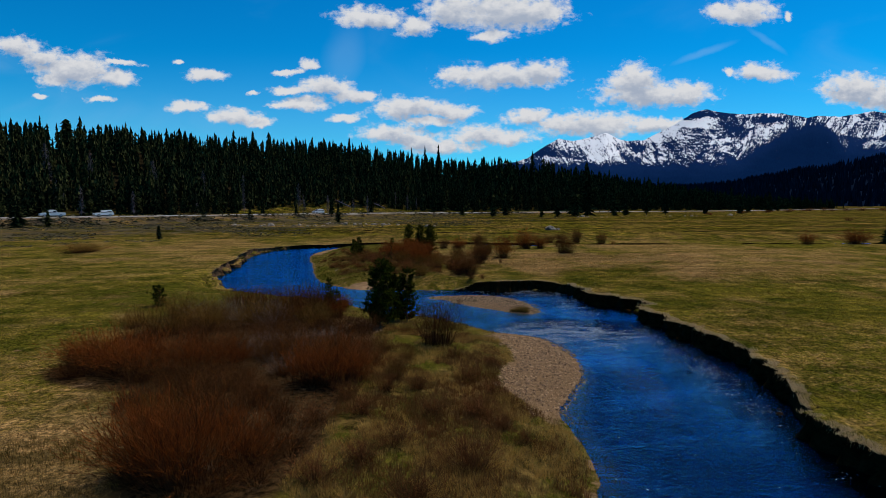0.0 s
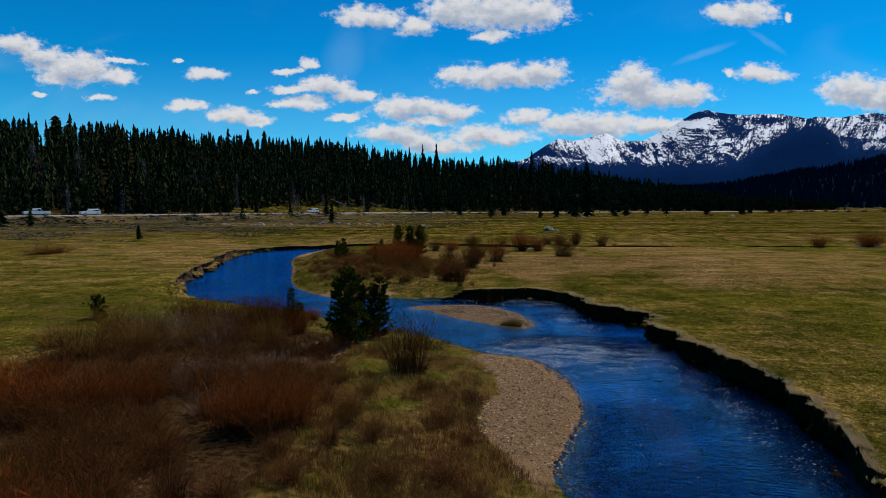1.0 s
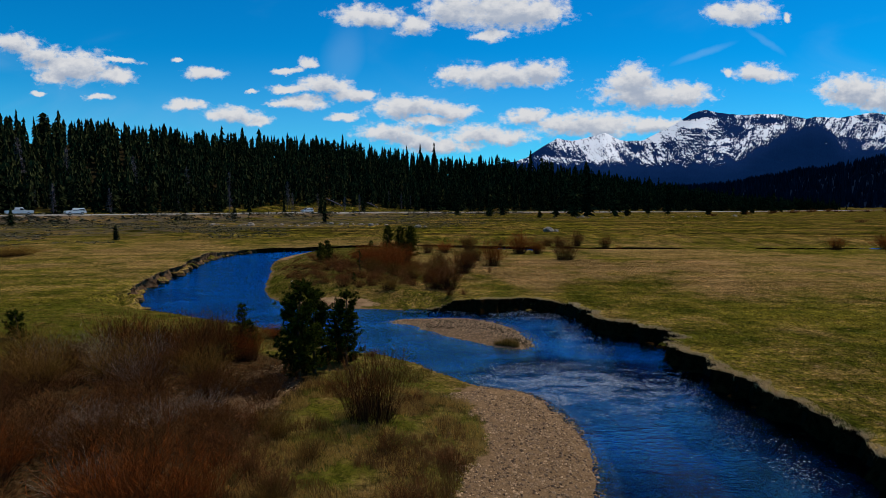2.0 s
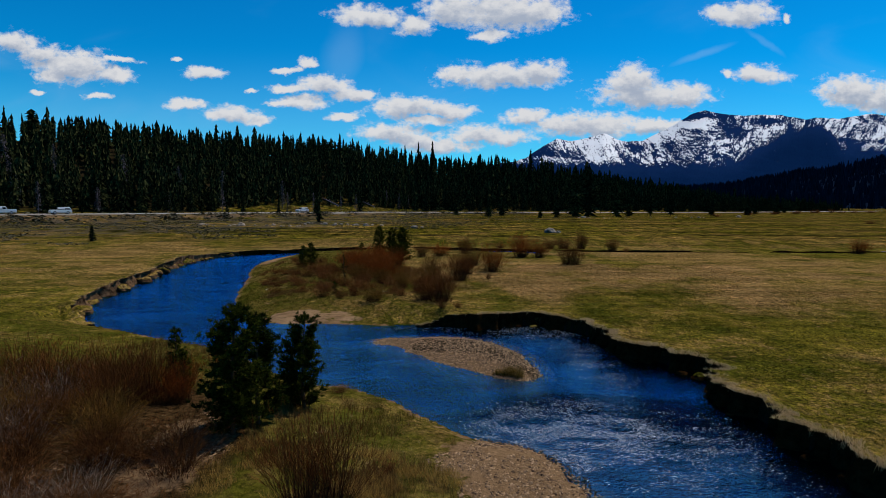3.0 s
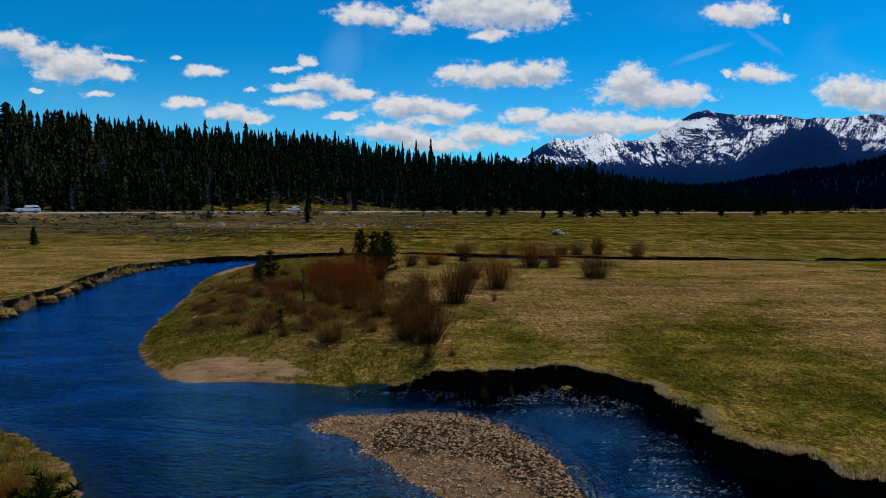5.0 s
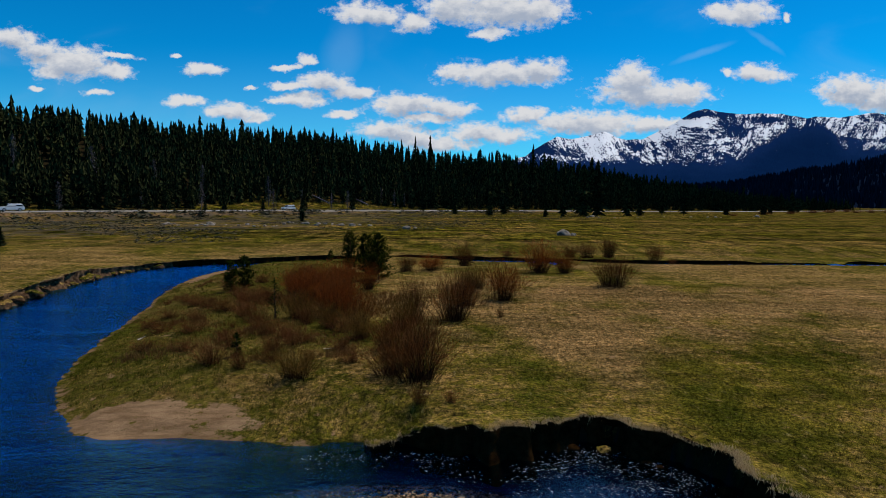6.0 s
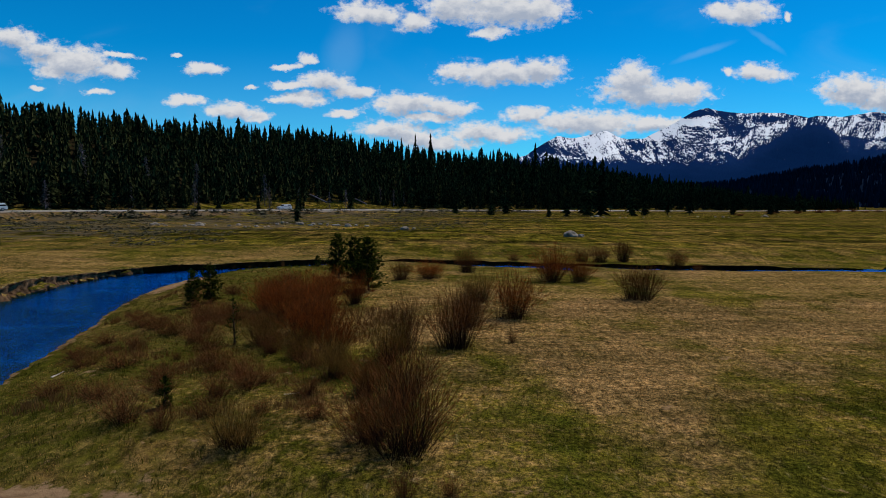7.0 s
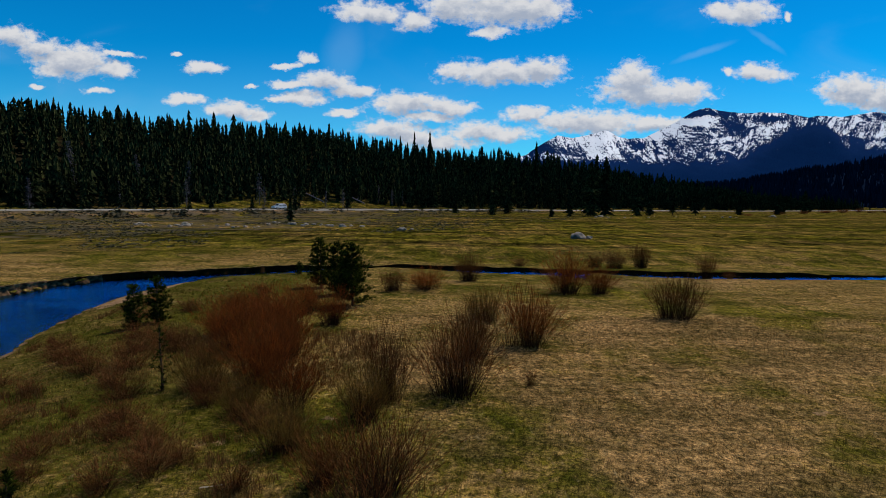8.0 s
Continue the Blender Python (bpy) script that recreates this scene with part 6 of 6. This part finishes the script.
pebble_bed()
sow("grass", "short green and straw-coloured meadow grass", GRASS, 50000, (-13, 44), (26, 72), 71, 4, 0.085, 1.0, 0.0062,
    lambda x, y, z, gravel, sand, d, s: on_meadow(x, y, z, gravel, sand, d, s) & (np.abs(x - 1) < (y - 38) * 0.85 + 4) & (lumps(x, y, 1.2, 88, 2) > -0.55))
sow("grass", "short green and straw-coloured meadow grass", GRASS, 42000, (8, 14), (32, 56), 72, 4, 0.065, 1.3, 0.0085,
    lambda x, y, z, gravel, sand, d, s: on_meadow(x, y, z, gravel, sand, d, s) & (lumps(x, y, 1.2, 89, 2) > -0.55))
sow("grass", "short green and straw-coloured meadow grass", GRASS, 20000, (-30, 14), (-8, 48), 73, 4, 0.065, 1.3, 0.009,
    lambda x, y, z, gravel, sand, d, s: on_meadow(x, y, z, gravel, sand, d, s) & (lumps(x, y, 1.2, 90, 2) > -0.55))
sow("sedge", "rough straw and olive sedge tussocks on the low shore", SEDGE, 30000, (-13, 11.5), (4, 46), 74, 8, 0.24, 0.8, 0.0045,
    lambda x, y, z, gravel, sand, d, s: (gravel < 0.5) & (d > 0.05) & (s > 3) & (lumps(x, y, 1.2, 91, 3) > 0.0))
sow("red_grass", "reddish brown dry grass on the grassy point", RED_GRASS, 15000, (-15, 48), (-1, 74), 79, 7, 0.30, 0.6, 0.007,
    lambda x, y, z, gravel, sand, d, s: (sand < 0.4) & (d > 0.4) & (s > 3) & (lumps(x, y, 2.6, 95, 3) > 0.26))
sow("straw_tufts", "pale straw tufts standing in the shore grass", STRAW, 26000, (-6, 11), (2.5, 31), 77, 6, 0.20, 0.9, 0.0055,
    lambda x, y, z, gravel, sand, d, s: (gravel < 0.5) & (d > 0.05) & (s > 3) & (lumps(x, y, 1.1, 93, 3) > 0.06))
sow("red_grass", "reddish brown dry grass on the low shore", RED_GRASS, 20000, (-6, 11), (2.2, 31), 78, 7, 0.24, 0.6, 0.0048,
    lambda x, y, z, gravel, sand, d, s: (gravel < 0.5) & (d > 0.05) & (s > 3) & (lumps(x, y, 1.8, 94, 3) > 0.08))
sow("sedge", "green and olive sedge on the grassy point", SHORE_GREEN, 22000, (-19, 46), (4, 88), 75, 6, 0.13, 1.0, 0.008,
    lambda x, y, z, gravel, sand, d, s: (sand < 0.4) & (d > 0.05) & (s > 3) & (d < 9) & (lumps(x, y, 1.8, 92, 2) > -0.3))
sow("sedge", "dry grass tuft at the island's end", SEDGE, 3600, (1.6, 37.4), (4.4, 39.6), 76, 9, 0.36, 0.7, 0.006,
    lambda x, y, z, gravel, sand, d, s: (np.hypot((x - 2.65) / 0.85, (y - 38.45) / 0.5) < 1) & (z > WATER_Z - 0.05))


def rim_fringe(name, rim, seed, per_metre, label, hang=False):
    """Pale dry grass hanging over a bank's lip."""
    g = np.random.default_rng(seed)
    i = g.integers(0, len(rim), int(len(rim) * 0.11 * per_metre))
    i = i[lumps(i * 0.11, i * 0.0, 1.1, seed, 3) + g.uniform(-0.5, 0.5, len(i)) > -0.05]
    r = rim[i]
    back = 0.32 * g.uniform(0, 1, len(i)) ** 1.5 - 0.03
    x, y, z = r[:, 0] - r[:, 3] * back, r[:, 1] - r[:, 4] * back, r[:, 2] + 0.01
    height = (0.05 + 0.12 * g.uniform(0, 1, len(i)) ** 2) * (0.45 + 0.55 * step(46.8, 44.5, y)) * (1 + 0.6 * lumps(i * 0.11, i * 0.0, 0.8, seed + 2, 2))
    if hang:
        v, f = blades(x, y, z, g, 5, -(0.05 + 0.20 * g.uniform(0, 1, len(i)) ** 2), 0.35, 0.007, (r[:, 3:4] * -0.35, r[:, 4:5] * -0.35))
    else:
        v, f = blades(x, y, z, g, 6, height, 0.9, 0.007, (r[:, 3:4] * 0.45, r[:, 4:5] * 0.45))
    tagged(link(name, mesh_of(name, v, f), mat=FRINGE), label, "grass", kind="stuff")


rim_fringe("dry_grass", cut_rim, 81, 260, "pale dry grass hanging over the cut bank")
rim_fringe("hanging_grass", cut_rim, 83, 20, "limp straw hanging down the cut bank's face", True)
rim_fringe("dry_grass", left_rim, 82, 45, "pale dry grass along the eroded bank")


def sagebrush():
    g = np.random.default_rng(33)
    x, y = g.uniform(-210, 60, 90000), g.uniform(70, 300, 90000)
    out, along = beyond_road(x, y)
    keep = (out < -6) & (out > -92) & (lumps(x, y, 11, 19, 3) > 0.02) & (g.uniform(0, 1, len(x)) < np.interp(x, [-210, -60, 60], [0.9, 0.8, 0.12])) & (np.abs(x / y) < 0.95)
    keep |= (out < 14) & (out > -14) & (np.abs(out) > 7) & (g.uniform(0, 1, len(x)) < 0.14) & (np.abs(x / y) < 0.95)
    x, y = x[keep], y[keep]
    z = terrain(x, y)[0]
    size = (0.16 + 0.34 * g.uniform(0, 1, len(x)) ** 1.7) * np.where(np.abs(beyond_road(x, y)[0]) < 14, 2.6, 1.0)
    m, per = len(x), 8
    a, el = g.uniform(0, 6.28, (m, per)), g.uniform(0.05, 1.5, (m, per))
    r = size[:, None] * g.uniform(0.55, 1.05, (m, per))
    c = np.stack([np.cos(a) * np.cos(el) * r, np.sin(a) * np.cos(el) * r, np.sin(el) * r * 0.42], 2) + np.stack([x, y, z], 1)[:, None]
    k = size[:, None, None] * np.array([0.62, 0.62, 0.26])
    v = np.stack([c + g.normal(0, 1, c.shape) * k * 0.6, c + g.normal(0, 1, c.shape) * k * 0.6, c + g.normal(0, 1, c.shape) * k * 0.6], 2).reshape(-1, 3)
    tagged(link("sagebrush", mesh_of("sagebrush", v, np.arange(len(v)).reshape(-1, 3)), mat=SAGE), "low grey sagebrush mounds between meadow and road", "shrubs", kind="stuff")


sagebrush()


# ---- road ----
def build_road():
    r = softened(ROAD, [(0,)] * len(ROAD), False)[:, :2]
    total = np.concatenate([[0], np.cumsum(np.hypot(*np.diff(r, axis=0).T))])
    s = np.arange(0, total[-1], 4.0)
    px, py = np.interp(s, total, r[:, 0]), np.interp(s, total, r[:, 1])
    tx, ty = np.gradient(px), np.gradient(py)
    ln = np.hypot(tx, ty)
    nx, ny = -ty / ln, tx / ln
    _, along = beyond_road(px, py)
    z = road_height(along)

    def strip(name, offsets, mat, label, category):
        rows = [np.stack([px + nx * o, py + ny * o, z + h], 1) for o, h in offsets]
        v = np.stack(rows, 1).reshape(-1, 3)
        ob = link(name, mesh_of(name, v, grid_faces(len(s), len(offsets)), True), mat=mat)
        return tagged(ob, label, category, kind="structure")

    strip("road", [(-3.7, -0.02), (-3.5, 0.06), (0, 0.12), (3.5, 0.06), (3.7, -0.02)], ASPHALT, "sun-bleached two-lane highway across the meadow's edge", "road")
    strip("road_shoulder_near", [(-7.5, -1.0), (-6.2, -0.35), (-5, -0.02), (-3.55, 0.04)], SHOULDER, "grey gravel road embankment", "road shoulder")
    strip("road_shoulder_far", [(3.55, 0.04), (5, 0.0), (6.5, -0.5)], SHOULDER, "grey gravel road embankment", "road shoulder")
    strip("road_marking", [(-0.22, 0.125), (0.22, 0.125)], LINE_PAINT, "faded yellow centre line", "road marking")
    return px, py, z, nx, ny, s


road = build_road()


def road_pose(x, y):
    """A place on the road's near lane level with that point, heading along it."""
    i = int(np.argmin(np.hypot(road[0] - x, road[1] - y)))
    j = min(i + 1, len(road[0]) - 1)
    head = math.degrees(math.atan2(road[1][j] - road[1][i], road[0][j] - road[0][i]))
    return road[0][i] - road[3][i] * 1.8, road[1][i] - road[4][i] * 1.8, road[2][i] + 0.09, head


def post_thing():
    post = tagged(new("road_post"), "short dark weathered wooden post beside the road", "post", "posts along the road")
    bm = bmesh.new()
    bmesh.ops.create_cone(bm, cap_ends=True, segments=8, radius1=0.11, radius2=0.09, depth=1.3, matrix=Matrix.Translation((0, 0, 0.55)))
    part("shaft", bm, POST, post)
    bm = bmesh.new()
    bmesh.ops.create_cone(bm, cap_ends=True, segments=8, radius1=0.11, radius2=0.02, depth=0.08, matrix=Matrix.Translation((0, 0, 1.24)))
    part("cap", bm, POST, post)
    return post


post = post_thing()
for k in range(110, 240, 6):
    x, y = road[0][k] - road[3][k] * 8.2, road[1][k] - road[4][k] * 8.2
    copy_thing(post, pose(x, y, stand(x, y, 0.02), rng.uniform(-3, 3), rng.uniform(-3, 3), 0))
put_away(post)


def vehicle(name, label, paint, length, width, height, outline, cabin, wheel_at, x, y):
    """A road vehicle. outline: the lower body's side; cabin: the glasshouse's side, both as (along, up)."""
    car = tagged(new(name), label, "car", "vehicles on the road")

    def slab(points, half_low, half_high, bevel):
        bm = bmesh.new()
        zs = [p[1] for p in points]
        lo, hi = min(zs), max(zs)
        sides = []
        for sgn in (-1, 1):
            sides.append([bm.verts.new((px, sgn * (half_low + (half_high - half_low) * (pz - lo) / (hi - lo)), pz)) for px, pz in points])
        bm.faces.new(sides[0])
        bm.faces.new(sides[1][::-1])
        for i in range(len(points)):
            j = (i + 1) % len(points)
            bm.faces.new((sides[0][j], sides[0][i], sides[1][i], sides[1][j]))
        bmesh.ops.bevel(bm, geom=bm.edges[:], offset=bevel, segments=2, affect="EDGES")
        bmesh.ops.recalc_face_normals(bm, faces=bm.faces[:])
        return bm

    part("body", slab(outline, width / 2, width / 2 - 0.06, 0.05), paint, car)
    part("roof_cabin", slab(cabin, width / 2 - 0.08, width / 2 - 0.24, 0.05), paint, car)
    (ax, az), (bx, bz), (cx, cz), (dx, dz) = cabin

    def pane(corners):
        bm = bmesh.new()
        vs = [bm.verts.new(c) for c in corners]
        f = bm.faces.new(vs)
        bmesh.ops.solidify(bm, geom=[f], thickness=0.012)
        part("window", bm, CAR_GLASS, car, "dark glass")

    for sgn in (-1, 1):
        y0, y1 = sgn * (width / 2 - 0.095), sgn * (width / 2 - 0.215)
        mid = (bx + cx) / 2
        pane([(ax + 0.16, y0, az + 0.08), (bx + 0.10, y1, bz - 0.12), (mid - 0.05, y1, bz - 0.12), (mid - 0.05, y0, az + 0.08)])
        pane([(mid + 0.05, y0, az + 0.08), (mid + 0.05, y1, cz - 0.12), (cx - 0.10, y1, cz - 0.12), (dx - 0.16, y0, dz + 0.08)])
    for p, q, e in (((ax, az), (bx, bz), -0.02), ((dx, dz), (cx, cz), 0.02)):
        w0, w1 = width / 2 - 0.2, width / 2 - 0.34
        pane([(p[0] * 0.92 + q[0] * 0.08 + e, -w0, p[1] * 0.92 + q[1] * 0.08), (p[0] * 0.92 + q[0] * 0.08 + e, w0, p[1] * 0.92 + q[1] * 0.08),
              (q[0] * 0.85 + p[0] * 0.15 + e, w1, q[1] * 0.85 + p[1] * 0.15), (q[0] * 0.85 + p[0] * 0.15 + e, -w1, q[1] * 0.85 + p[1] * 0.15)])
    turn = Matrix.Rotation(math.pi / 2, 4, "X")
    for wx in wheel_at:
        for sgn in (-1, 1):
            at = Matrix.Translation((wx, sgn * (width / 2 - 0.12), 0.36))
            bm = bmesh.new()
            bmesh.ops.create_cone(bm, cap_ends=True, segments=20, radius1=0.36, radius2=0.36, depth=0.25, matrix=at @ turn)
            tyre = part("wheel", bm, TYRE, car, "black tyre")
            bm = bmesh.new()
            bmesh.ops.create_cone(bm, cap_ends=True, segments=16, radius1=0.22, radius2=0.22, depth=0.27, matrix=at @ turn)
            part("rim", bm, RIM, tyre, "grey alloy rim")
    for end, mat, kind in ((-1, LAMP_GLASS, "headlight"), (1, LAMP_RED, "tail_light")):
        for sgn in (-1, 1):
            bm = bmesh.new()
            bmesh.ops.create_cube(bm, size=1, matrix=Matrix.Translation((end * (length / 2 - 0.02), sgn * (width / 2 - 0.28), 0.82)) @ Matrix.Diagonal((0.08, 0.34, 0.16, 1)))
            bmesh.ops.bevel(bm, geom=bm.edges[:], offset=0.02, segments=1, affect="EDGES")
            part(kind, bm, mat, car)
    rx, ry, rz, head = road_pose(x, y)
    car.matrix_basis = pose(rx, ry, rz, 0, 0, head)
    return car


SUV_SIDE = [(-2.4, 0.35), (-2.45, 0.75), (-2.3, 0.98), (-1.1, 1.08), (2.35, 1.1), (2.42, 0.75), (2.38, 0.35)]
SUV_CABIN = [(-1.15, 1.02), (-0.45, 1.72), (1.95, 1.74), (2.3, 1.02)]
TRUCK_SIDE = [(-2.9, 0.42), (-2.95, 0.85), (-2.85, 1.08), (-1.4, 1.18), (2.85, 1.16), (2.9, 0.8), (2.85, 0.42)]
TRUCK_CABIN = [(-1.45, 1.12), (-0.8, 1.86), (0.75, 1.88), (1.0, 1.12)]
vehicle("suv", "silver sport utility car on the highway", PAINT_SILVER, 4.85, 1.92, 1.74, SUV_SIDE, SUV_CABIN, (-1.5, 1.45), -51, 236)
vehicle("pickup_truck", "white crew-cab pickup truck on the highway", PAINT_WHITE, 5.9, 2.0, 1.88, TRUCK_SIDE, TRUCK_CABIN, (-1.85, 1.75), -105, 160)
vehicle("suv", "white sport utility car on the highway", PAINT_WHITE, 4.85, 1.92, 1.74, SUV_SIDE, SUV_CABIN, (-1.5, 1.45), -98, 168)
